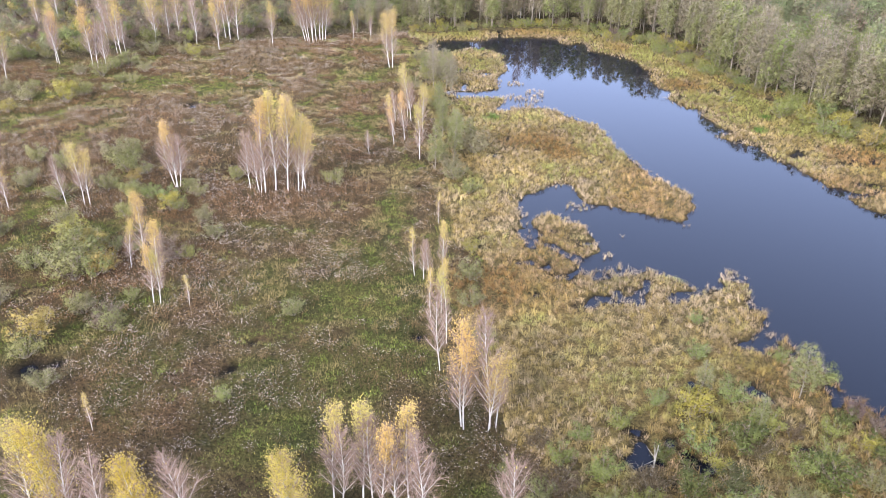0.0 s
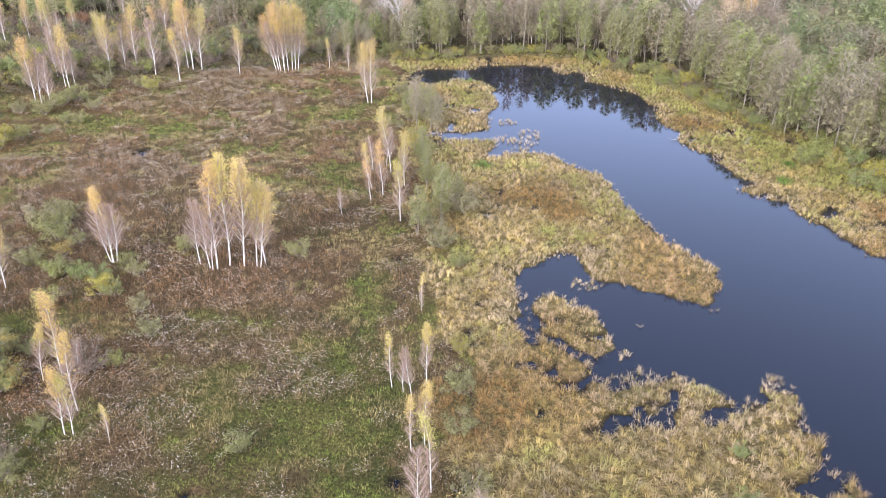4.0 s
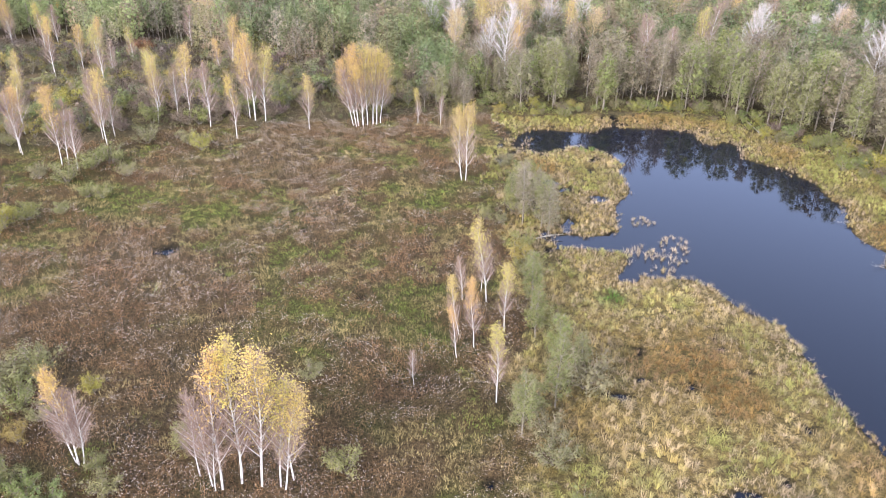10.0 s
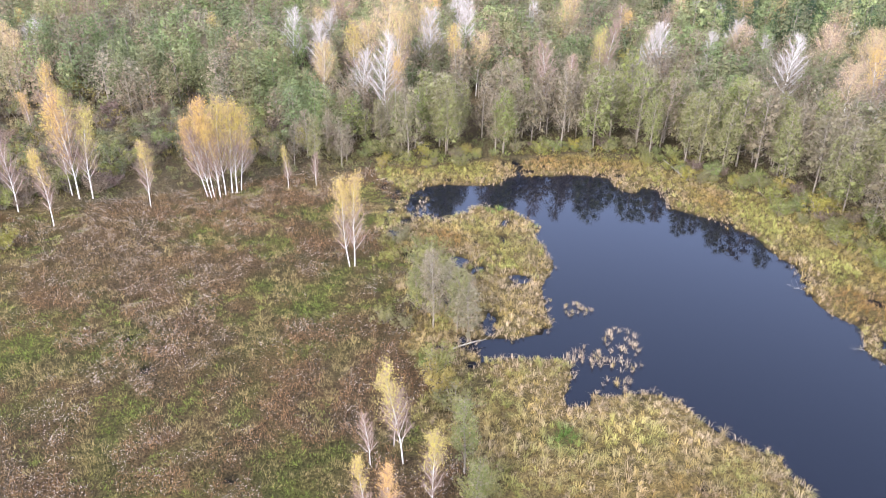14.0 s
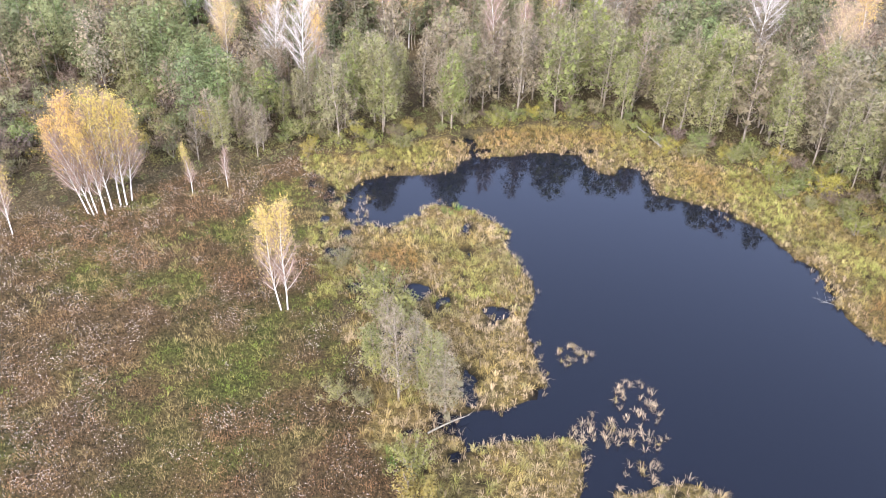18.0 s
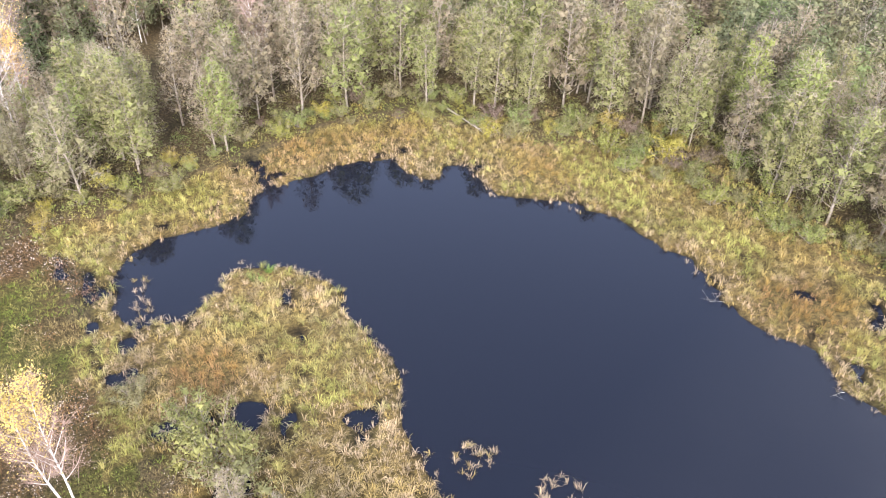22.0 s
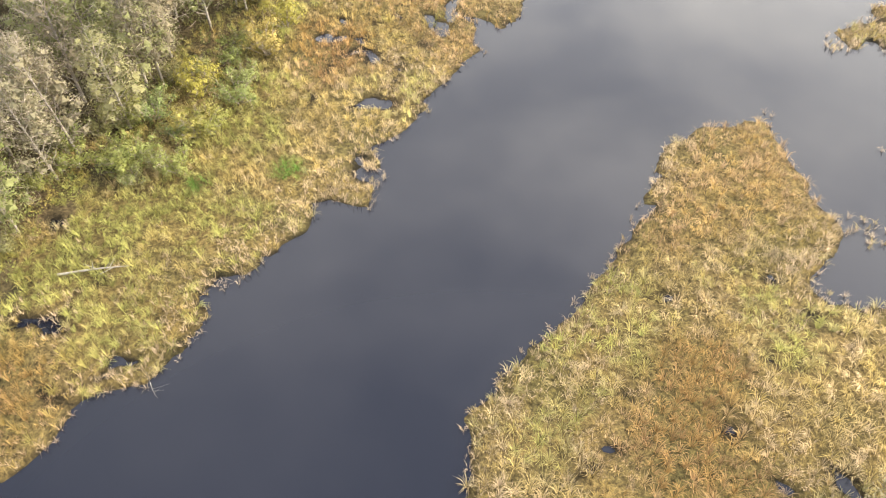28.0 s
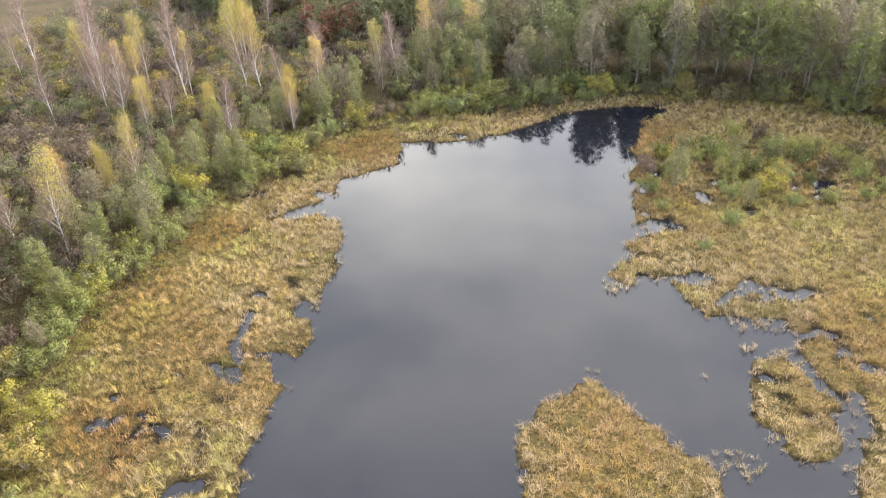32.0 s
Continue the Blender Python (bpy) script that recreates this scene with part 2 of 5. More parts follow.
M_WATER, nt, b = node_mat("dark_lake_water", 0.012)
b.inputs["Base Color"].default_value = (0.0055, 0.0066, 0.011, 1)
b.inputs["IOR"].default_value = 1.33
b.inputs["Specular IOR Level"].default_value = 0.5
n1 = noise_node(nt, 0.9, 3.0, 0.5)
bump = nt.nodes.new("ShaderNodeBump")
bump.inputs["Strength"].default_value, bump.inputs["Distance"].default_value = 0.015, 0.05
nt.links.new(n1.outputs["Fac"], bump.inputs["Height"])
nt.links.new(bump.outputs["Normal"], b.inputs["Normal"])


# ---- helpers for shapes ----
rng = np.random.default_rng(7)


def tri_mesh(name, V, F, mat, tint=None, smooth=False, normals=None):
    me = bpy.data.meshes.new(name)
    V = np.ascontiguousarray(V, dtype=np.float32)
    F = np.ascontiguousarray(F, dtype=np.int32)
    me.vertices.add(len(V))
    me.vertices.foreach_set("co", V.ravel())
    me.loops.add(F.size)
    me.loops.foreach_set("vertex_index", F.ravel())
    me.polygons.add(len(F))
    me.polygons.foreach_set("loop_start", np.arange(0, F.size, 3, dtype=np.int32))
    me.polygons.foreach_set("loop_total", np.full(len(F), 3, dtype=np.int32))
    if smooth:
        me.polygons.foreach_set("use_smooth", np.ones(len(F), dtype=bool))
    if tint is not None:
        a = me.color_attributes.new("tint", "FLOAT_COLOR", "POINT")
        c = np.ones((len(V), 4), dtype=np.float32)
        c[:, :3] = tint
        a.data.foreach_set("color", c.ravel())
    me.materials.append(mat)
    me.update(calc_edges=True)
    if normals is not None:
        me.polygons.foreach_set("use_smooth", np.ones(len(F), dtype=bool))
        me.normals_split_custom_set_from_vertices(np.asarray(normals, dtype=np.float32))
    return me


def shingles(P, n, size, r, slim=0.3, ragged=0.55):
    """Small leaf clumps at P that lie roughly square to n and are shaded by it."""
    n = n / (np.linalg.norm(n, axis=1)[:, None] + 1e-9)
    m = n + ragged * r.normal(size=n.shape)
    m /= np.linalg.norm(m, axis=1)[:, None] + 1e-9
    a = np.array([[0, 0, 0.8]]) + r.normal(size=n.shape)
    a -= m * (a * m).sum(axis=1)[:, None]
    a /= np.linalg.norm(a, axis=1)[:, None] + 1e-9
    b_ = np.cross(m, a)
    s = (size * (0.6 + 0.8 * r.random(len(P))))[:, None]
    T = np.stack([P - a * s * 0.5 + b_ * s * slim, P - a * s * 0.5 - b_ * s * slim, P + a * s * 0.5], axis=1)
    g = np.cross(T[:, 1] - T[:, 0], T[:, 2] - T[:, 0])
    back = (g * m).sum(axis=1) < 0
    T[back] = T[back][:, ::-1]
    k = n + 0.2 * r.normal(size=n.shape)
    k /= np.linalg.norm(k, axis=1)[:, None] + 1e-9
    return T.reshape(-1, 3), np.arange(3 * len(P)).reshape(-1, 3), np.repeat(k, 3, axis=0)


def crown_cloud(lumps, r, per, leaf, middle, slim=0.3, core=5, flat=0.75):
    """A crown of leafy lumps (x, y, z, radius): small clumps over each lump, a few large ones within."""
    L = np.asarray(lumps)
    k = np.repeat(np.arange(len(L)), r.poisson(per * np.clip(L[:, 3] / L[:, 3].mean(), 0.5, 1.6) ** 2))
    u = r.normal(size=(len(k), 3)) + np.array([[0, 0, 0.35]])
    u /= np.linalg.norm(u, axis=1)[:, None] + 1e-9
    P = L[k, :3] + u * (L[k, 3] * (0.72 + 0.42 * r.random(len(k))))[:, None] * np.array([[1, 1, flat]])
    q = (P - np.array([[0, 0, middle]])) * np.array([[1, 1, 0.6]])
    q /= np.linalg.norm(q, axis=1)[:, None] + 1e-9
    V, F, N = shingles(P, u * 0.7 + q * 0.7, leaf, r, slim)
    if core:
        k = np.repeat(np.arange(len(L)), core)
        v = r.normal(size=(len(k), 3))
        v /= np.linalg.norm(v, axis=1)[:, None] + 1e-9
        C = L[k, :3] + v * (L[k, 3] * 0.3)[:, None] * np.array([[1, 1, flat]])
        V2, F2, N2 = shingles(C, v + np.array([[0, 0, 0.2]]), L[k, 3] * 0.5, r, 0.42, 0.3)
        F = np.concatenate([F, F2 + len(V)])
        V, N = np.concatenate([V, V2]), np.concatenate([N, N2])
    return V, F, N


def join(pieces):
    """Stack (V, F) pieces into one."""
    Vs, Fs, k = [], [], 0
    for V, F in pieces:
        Vs.append(V)
        Fs.append(F + k)
        k += len(V)
    return np.concatenate(Vs), np.concatenate(Fs)


def value_noise(x, y, size, seed=0):
    """Smooth value noise, about 0 to 1."""
    g = np.random.default_rng(seed).random((64, 64))
    u, v = x / size + 1000.0, y / size + 1000.0
    i, j = np.floor(u).astype(int), np.floor(v).astype(int)
    fu, fv = u - i, v - j
    fu, fv = fu * fu * (3 - 2 * fu), fv * fv * (3 - 2 * fv)
    a, b_ = g[i % 64, j % 64], g[(i + 1) % 64, j % 64]
    c, d = g[i % 64, (j + 1) % 64], g[(i + 1) % 64, (j + 1) % 64]
    return (a * (1 - fu) + b_ * fu) * (1 - fv) + (c * (1 - fu) + d * fu) * fv


def fbm(x, y, size, seed=0):
    return 0.5 * value_noise(x, y, size, seed) + 0.3 * value_noise(x, y, size * 0.47, seed + 1) + 0.2 * value_noise(x, y, size * 0.21, seed + 2)


def inside(x, y, poly):
    r = np.zeros(x.shape, dtype=bool)
    p = np.array(poly)
    for (x0, y0), (x1, y1) in zip(p, np.roll(p, -1, axis=0)):
        if y0 == y1:
            continue
        c = ((y0 > y) != (y1 > y)) & (x < (x1 - x0) * (y - y0) / (y1 - y0) + x0)
        r ^= c
    return r


def edge_distance(x, y, poly, closed=True):
    d = np.full(x.shape, 1e9)
    p = np.array(poly, dtype=float)
    q = np.roll(p, -1, axis=0)
    if not closed:
        p, q = p[:-1], q[:-1]
    for (x0, y0), (x1, y1) in zip(p, q):
        dx, dy = x1 - x0, y1 - y0
        t = np.clip(((x - x0) * dx + (y - y0) * dy) / (dx * dx + dy * dy + 1e-9), 0, 1)
        d = np.minimum(d, np.hypot(x - x0 - t * dx, y - y0 - t * dy))
    return d


def jitter_grid(x0, x1, y0, y1, step, r):
    gx, gy = np.meshgrid(np.arange(x0, x1, step), np.arange(y0, y1, step))
    gx, gy = gx.ravel(), gy.ravel()
    return gx + (r.random(gx.size) - 0.5) * step * 1.1, gy + (r.random(gx.size) - 0.5) * step * 1.1


def tube(path, radii, sides=5):
    P = np.array(path, dtype=float)
    n = len(P)
    T = np.gradient(P, axis=0)
    T /= np.linalg.norm(T, axis=1)[:, None] + 1e-9
    ref = np.where(np.abs(T[:, 2:3]) > 0.9, np.array([[1.0, 0, 0]]), np.array([[0, 0, 1.0]]))
    A = np.cross(T, ref)
    A /= np.linalg.norm(A, axis=1)[:, None] + 1e-9
    B = np.cross(T, A)
    ang = np.arange(sides) * 2 * math.pi / sides
    R = np.array(radii)[:, None, None]
    V = P[:, None, :] + R * (np.cos(ang)[None, :, None] * A[:, None, :] + np.sin(ang)[None, :, None] * B[:, None, :])
    F = []
    for k in range(n - 1):
        for s in range(sides):
            a, b_ = k * sides + s, k * sides + (s + 1) % sides
            F += [(a, b_, b_ + sides), (a, b_ + sides, a + sides)]
    return V.reshape(-1, 3), np.array(F)


def slivers(P, D, width, r):
    """Thin tapering twigs: from points P along D, one triangle each."""
    n = len(P)
    side = np.cross(D, r.normal(size=(n, 3)))
    side *= (width / 2) / (np.linalg.norm(side, axis=1)[:, None] + 1e-9)
    V = np.stack([P - side, P + side, P + D], axis=1).reshape(-1, 3)
    return V, np.arange(3 * n).reshape(-1, 3)


def leaves(P, size, r, along=None, slim=0.34):
    """A small pointed leaf clump at each point, turned by chance or roughly along a given way."""
    n = len(P)
    a = r.normal(size=(n, 3))
    if along is not None:
        a = along / (np.linalg.norm(along, axis=1)[:, None] + 1e-9) + a * 0.42
    a /= np.linalg.norm(a, axis=1)[:, None] + 1e-9
    b_ = np.cross(a, r.normal(size=(n, 3)))
    b_ /= np.linalg.norm(b_, axis=1)[:, None] + 1e-9
    s = (size * (0.6 + 0.8 * r.random(n)))[:, None]
    V = np.stack([P - a * s * 0.5 - b_ * s * slim, P - a * s * 0.5 + b_ * s * slim, P + a * s * 0.5], axis=1).reshape(-1, 3)
    return V, np.arange(3 * n).reshape(-1, 3)


def blades(P, heading, length, bend, width):
    """Bent grass blades: root P, heading, length, how far the tip hangs out, width; 3 triangles each."""
    n = len(P)
    h = np.stack([np.cos(heading), np.sin(heading), np.zeros(n)], axis=1)
    s = np.stack([-np.sin(heading), np.cos(heading), np.zeros(n)], axis=1) * (width / 2)[:, None]
    up = np.array([[0, 0, 1.0]])
    L, B = length[:, None], bend[:, None]
    mid = P + up * L * 0.62 * np.sqrt(np.maximum(1 - 0.25 * B * B, 0.1)) + h * L * B * 0.28
    tip = P + up * L * (1 - 0.62 * B) + h * L * B * 0.85
    V = np.stack([P - s, P + s, mid + s * 0.8, mid - s * 0.8, tip], axis=1).reshape(-1, 3)
    k = np.arange(n)[:, None] * 5
    F = np.concatenate([k + np.array([[0, 1, 2]]), k + np.array([[0, 2, 3]]), k + np.array([[3, 2, 4]])], axis=0)
    return V, F


# ---- plan ----
SHORE_N = [(-38.3, 217), (-38, 221.1), (-36.7, 224.2), (-33.5, 227.3), (-27.5, 227), (-23, 228.2), (-20.5, 232.2), (-14.9, 233.5), (-6.3, 235), (-2.1, 233.2), (-0.7, 228.6), (2.4, 227.4), (4, 230), (6.6, 229), (7.2, 222), (11, 219.5), (14.8, 217.2), (19, 211.4), (20.9, 205.4), (22.6, 202), (21.5, 197), (22.4, 191.5), (24.3, 188.2), (26.4, 186.5), (24.6, 181.5), (26, 177.6), (29.5, 174), (32.3, 167.2)]
SHORE_E = [(33, 162.6), (36.6, 161.4), (32.4, 157), (35.9, 153.3), (40, 152.6), (40.4, 148.2), (43.5, 143), (47.4, 135), (52, 133), (56, 132.6), (50.2, 130), (50.8, 127), (53, 124), (57.1, 118.1), (58.3, 114.2), (65.5, 106), (69.5, 106), (72.7, 110.5), (73.5, 108.5), (70.3, 101), (73.3, 96.8), (71.5, 93.5), (68.9, 87.6), (73.5, 82), (64.2, 75.3), (60, 69), (56, 57.2), (47, 49), (40, 47.5)]
SHORE_S = [(43, 54), (37, 71.5), (33.5, 79), (29.5, 87), (28, 93), (28.3, 98.5), (24, 99.2), (22.4, 95), (19.5, 97), (15.2, 100.2), (12, 98.2), (8, 95.5), (5.5, 98.3), (3.6, 102.2), (0.5, 104.2), (-2.9, 108.5), (-4, 114.5), (-5, 119), (-3.5, 122.5), (-1, 125), (2.6, 128.5), (4, 127.5), (5, 122.6), (7, 120), (10.4, 120.2), (16.3, 117.6), (21.8, 116.4), (23.8, 122), (23.3, 127.7)]
SHORE_W = [(19.8, 133.5), (16.3, 138.3), (13.8, 143), (11.8, 148), (10.5, 153), (8.5, 158), (8.4, 160.8), (4, 162.5), (0.4, 167.5), (-4, 169.6), (-9.4, 168.6), (-12.2, 165.8), (-13.2, 167.9), (-11.7, 173), (-12.8, 174.9), (-18.6, 174.5), (-23.7, 174.2), (-25.3, 176), (-23.5, 177.8), (-20.6, 178), (-15, 180), (-14, 184.5), (-15.2, 190), (-14.2, 195), (-13.6, 199), (-14.3, 204), (-16.2, 208.5), (-16, 212.9), (-20.6, 217.2), (-26.6, 219.6), (-27.5, 215), (-33, 212.8), (-36, 212.5)]
LAKE = SHORE_N + SHORE_E + SHORE_S + SHORE_W
REED_ISLAND = [(8.4, 104.3), (6.1, 102), (2.5, 104.6), (-0.5, 106.8), (-1.8, 110), (-2.0, 113.6), (1.2, 115.8), (4.5, 114), (7, 109.5), (8.6, 106)]
# small dark pools in the reeds and the meadow: x, y, radius
POOLS = [(26.4, 73.1, 0.55), (13.3, 91.5, 0.72), (0.7, 97.6, 0.55), (84.2, 108.3, 1.6), (-8.3, 143.3, 0.61), (0.9, 152.4, 0.5), (12.7, 60, 0.28), (47, 184, 0.9), (-27.5, 198, 1.8), (-18.5, 194, 1.6), (-38, 207, 1.3), (-30.5, 191, 1.4), (-35, 199, 1.0), (30.5, 193.5, 1.2), (35, 187.5, 1.0), (-21, 251.2, 1.2), (-43, 224, 1.0), (-12, 168.5, 0.88)]
# narrow creeks among the reeds: from, to, half width
CREEKS = [((60.2, 128.4), (55.4, 134.2), 0.7), ((-19.6, 239.6), (-18.7, 232.5), 0.75), ((56.5, 149), (53, 152), 0.1), ((51, 143.6), (47.5, 146), 0.15), ((-1.2, 103.6), (-3.4, 108.5), 0.6), ((15, 96.5), (13.5, 92.8), 0.5), ((21.5, 95), (18.5, 92), 0.5)]
# ground where water stands between the tussocks: x, y, radius
FLOODED = [(14, 95, 5), (20.5, 94, 4.5), (-2.5, 107, 3.5), (28, 86, 4), (57, 131, 3.5), (-22, 181, 3), (-33, 214, 3)]
BOGS = [(-54.5, 63.2, 1.7), (-52, 64.5, 1.0), (-13.5, 78.1, 0.9), (-32.3, 72.6, 0.7), (-38.5, 65, 0.5), (-32.7, 67.5, 0.8), (-33.3, 66.2, 0.6), (-77.3, 153.2, 1.6), (-79, 152.5, 0.8), (-61.2, 165.6, 0.8), (-61.7, 141, 0.7), (-22, 122, 0.8), (-29, 112, 0.5), (-46, 150, 0.6), (-66, 171, 0.6)]
MEADOW_EAST = [(-45.8, 233), (-44.4, 228), (-40.5, 208), (-36.5, 190), (-31, 175), (-26, 160), (-22.5, 146), (-18, 126), (-14, 110), (-11, 92), (-6.8, 79), (-3, 69), (0, 60), (2, 40)]
MEADOW = MEADOW_EAST + [(-20, 20), (-60, 40), (-88, 85), (-104, 112), (-142, 150), (-137, 173), (-115.6, 187.9), (-106.8, 199), (-94, 204.5), (-81, 212), (-71.3, 216.5), (-61, 224.8), (-50, 229)]
WOOD_EDGE = [(-45.8, 234), (-37.5, 232.5), (-30.4, 237.6), (-21, 239), (-15, 242), (-5, 245), (2, 244.5), (13, 237), (18.6, 231.5), (25.6, 228), (33, 221), (34.5, 211), (36, 203), (37.5, 196), (41, 190), (46, 185), (53, 174), (60, 163), (66, 155), (71, 147), (76, 139), (78, 128), (83, 112), (82, 100), (84, 85), (75, 72), (64.6, 60), (52, 47), (43, 42), (30, 36), (10, 34)]
MARSH = WOOD_EDGE + [(2, 40)] + MEADOW_EAST[::-1][1:]


def marsh_at(x, y):
    """In the marsh, with a ragged outline."""
    w = 7 * (value_noise(x, y, 7, 91) - 0.5) + 4 * (value_noise(x, y, 2.5, 92) - 0.5)
    return inside(x + w, y + 0.4 * w, MARSH)


def shore_depth(x, y):
    """Signed distance to the shore: positive on the water."""
    wx = x + 1.1 * (value_noise(x, y, 2.6, 11) - 0.5) + 0.7 * (value_noise(x, y, 1.2, 12) - 0.5)
    wy = y + 1.1 * (value_noise(x, y, 2.6, 13) - 0.5) + 0.7 * (value_noise(x, y, 1.2, 14) - 0.5)
    d = edge_distance(wx, wy, LAKE) * np.where(inside(wx, wy, LAKE), 1, -1)
    e = edge_distance(wx, wy, REED_ISLAND) * np.where(inside(wx, wy, REED_ISLAND), -1, 1)
    d = np.minimum(d, e)
    for px, py, pr in POOLS:
        d = np.maximum(d, pr - np.hypot(wx - px, (wy - py) * 1.3))
    for a, b_, half in CREEKS:
        d = np.maximum(d, half - edge_distance(wx, wy, [a, b_], closed=False))
    return d


def lake_depth(x, y):
    """The same, with the flooded gaps among the tussocks."""
    d = shore_depth(x, y)
    f = 0.55 * value_noise(x, y, 3.1, 15) + 0.45 * value_noise(x, y, 1.5, 16)
    for px, py, pr in FLOODED:
        f = f + 0.07 * np.clip(1.5 - np.hypot(x - px, y - py) / pr, 0, 1)
    near = np.clip(1 + d / 9.0, 0, 1) * (inside(x, y, MARSH) & (d < 0))
    flood = np.where(near > 0, np.clip((f - 0.9 + 0.16 * near + np.where((y < 106) & (x > -5) & (x < 30), 0.06, 0)) * 3.0, -1.0, 0.35), -9)
    return np.maximum(d, flood)


def ground_height(x, y, d):
    m = inside(x, y, MEADOW)
    e = edge_distance(x, y, MEADOW_EAST, closed=False)
    dry = np.where(m | (x < -46), np.clip(e / 40, 0, 1), 0)
    z = 0.14 + 0.10 * value_noise(x, y, 3.0, 21) + dry * 1.3 + 0.25 * value_noise(x, y, 9.0, 22) * np.clip(dry * 3, 0, 1)
    wood = ~m & ~inside(x, y, MARSH)
    z = z + np.where(wood, 0.5 * value_noise(x, y, 14, 23) + 0.3, 0)
    for px, py, pr in BOGS:
        z = z - 0.5 * np.clip(1.3 - np.hypot(x - px, y - py) / pr, 0, 1)
    return np.where(d > -0.8, np.clip(-d, -2.5, 0.8) * 0.35 + np.clip(-d, 0, 0.8) / 0.8 * (z - 0.28), z)


def lushness(x, y):
    """Where the meadow is green: patches, and more of it near the start of the flight."""
    return fbm(x, y, 24, 31) * 0.55 + fbm(x, y, 6, 41) * 0.45 + np.clip((122 - y) / 500, -0.03, 0.05)


# ---- ground and water ----
def spaced(lo, hi, fine, far):
    core = np.arange(lo, hi + fine / 2, fine)
    out, s = [], fine
    p = 0.0
    while p < far:
        s *= 1.16
        p += s
        out.append(p)
    out = np.array(out)
    return np.concatenate([lo - out[::-1], core, hi + out])


gx, gy = spaced(-82, 82, 0.7, 2500), spaced(42, 248, 0.7, 2500)
X, Y = np.meshgrid(gx, gy)
xf, yf = X.ravel(), Y.ravel()
D = lake_depth(xf, yf)
Z = ground_height(xf, yf, D)
in_meadow, in_marsh = inside(xf, yf, MEADOW), marsh_at(xf, yf)
g2 = fbm(xf, yf, 9, 35)[:, None]
lush_g = np.clip((lushness(xf, yf) - 0.46) * 6, 0, 1)[:, None]
col = np.where(in_meadow[:, None], np.array([[0.17, 0.12, 0.06]]) * (1 - lush_g) + np.array([[0.15, 0.15, 0.045]]) * lush_g, np.array([[0.19, 0.15, 0.08]]))
col = np.where(in_marsh[:, None], np.array([[0.31, 0.235, 0.105]]) * (1 - g2) + np.array([[0.26, 0.205, 0.07]]) * g2, col)
wet = np.clip((D + 0.45) / 0.4, 0, 1)[:, None]
for px, py, pr in BOGS:
    wet = np.maximum(wet, np.clip(1.7 - np.hypot(xf - px, yf - py) / pr * (1 + 0.3 * g2[:, 0]), 0, 1)[:, None])
col = col * (1 - wet) + np.array([[0.018, 0.015, 0.012]]) * wet
nx, ny = len(gx), len(gy)
idx = np.arange(nx * ny).reshape(ny, nx)
a, b_, c, d_ = idx[:-1, :-1].ravel(), idx[:-1, 1:].ravel(), idx[1:, 1:].ravel(), idx[1:, :-1].ravel()
F = np.concatenate([np.stack([a, b_, c], 1), np.stack([a, c, d_], 1)])
ground = new("ground", tri_mesh("ground", np.stack([xf, yf, Z], 1), F, M_GROUND, col, smooth=True))
tagged(ground, "brown and green marsh and meadow ground", "ground", kind="structure")

W = np.array([(-70, 35, 0), (100, 35, 0), (100, 255, 0), (-70, 255, 0)], dtype=float)
water = new("water", tri_mesh("water", W, np.array([(0, 1, 2), (0, 2, 3)]), M_WATER))
tagged(water, "dark still lake water reflecting the grey sky", "water", kind="structure")


def height_at(x, y):
    x, y = np.atleast_1d(np.asarray(x, dtype=float)), np.atleast_1d(np.asarray(y, dtype=float))
    return ground_height(x, y, lake_depth(x, y))


for number, (px, py, pr) in enumerate(BOGS):
    q = np.random.default_rng(600 + number)
    a = np.arange(14) * 2 * math.pi / 14
    rad = pr * (0.65 + 0.75 * q.random(14)) * (1 + 0.35 * np.cos(2 * (a - q.random() * 3)))
    level = float(height_at(px, py)[0]) + 0.12
    V = np.concatenate([np.array([[0, 0, 0.0]]), np.stack([rad * np.cos(a), rad * np.sin(a), np.zeros(14)], 1)])
    hole = new("water_hole", tri_mesh("water_hole", V, np.array([(0, k + 1, (k + 1) % 14 + 1) for k in range(14)]), M_WATER))
    hole.matrix_world = pose(px, py, level)
    tagged(hole, "black water hole in the rough meadow", "puddle", "water holes in the meadow")


# ---- trees ----
def bow(base, direction, length, rise, n=4, sag=0.0):
    t = np.linspace(0, 1, n)[:, None]
    p = np.array(base)[None, :] + np.array(direction)[None, :] * t * length
    p[:, 2:3] += rise * t * t - sag * t ** 3
    return p


def crown_axes(r, h, count, low, high, reach, lift):
    """Limbs of a tree: base height share, heading, length."""
    out = []
    for k in range(count):
        f = low + (high - low) * (k + r.random()) / count
        out.append((f, k * 2.4 + r.random() * 1.2, reach(f) * h * (0.75 + 0.5 * r.random()), lift + 0.25 * (r.random() - 0.5)))
    return out


BIRCH_REACH = {"full": (0.25, 0.7), "top": (0.21, 0.8), "bare": (0.27, 0.7), "slim": (0.13, 0.7), "broad": (0.36, 0.6), "gold": (0.27, 0.6), "silver": (0.33, 0.7)}
BIRCH_LEAFY = {"full": (0.38, 0.66, 1.0), "top": (0.52, 0.72, 1.15), "bare": (0.8, 1.0, 0.06), "slim": (0.45, 0.7, 0.9), "broad": (0.2, 0.5, 1.25), "gold": (0.1, 0.4, 2.0), "silver": (0.9, 1.0, 0.0)}


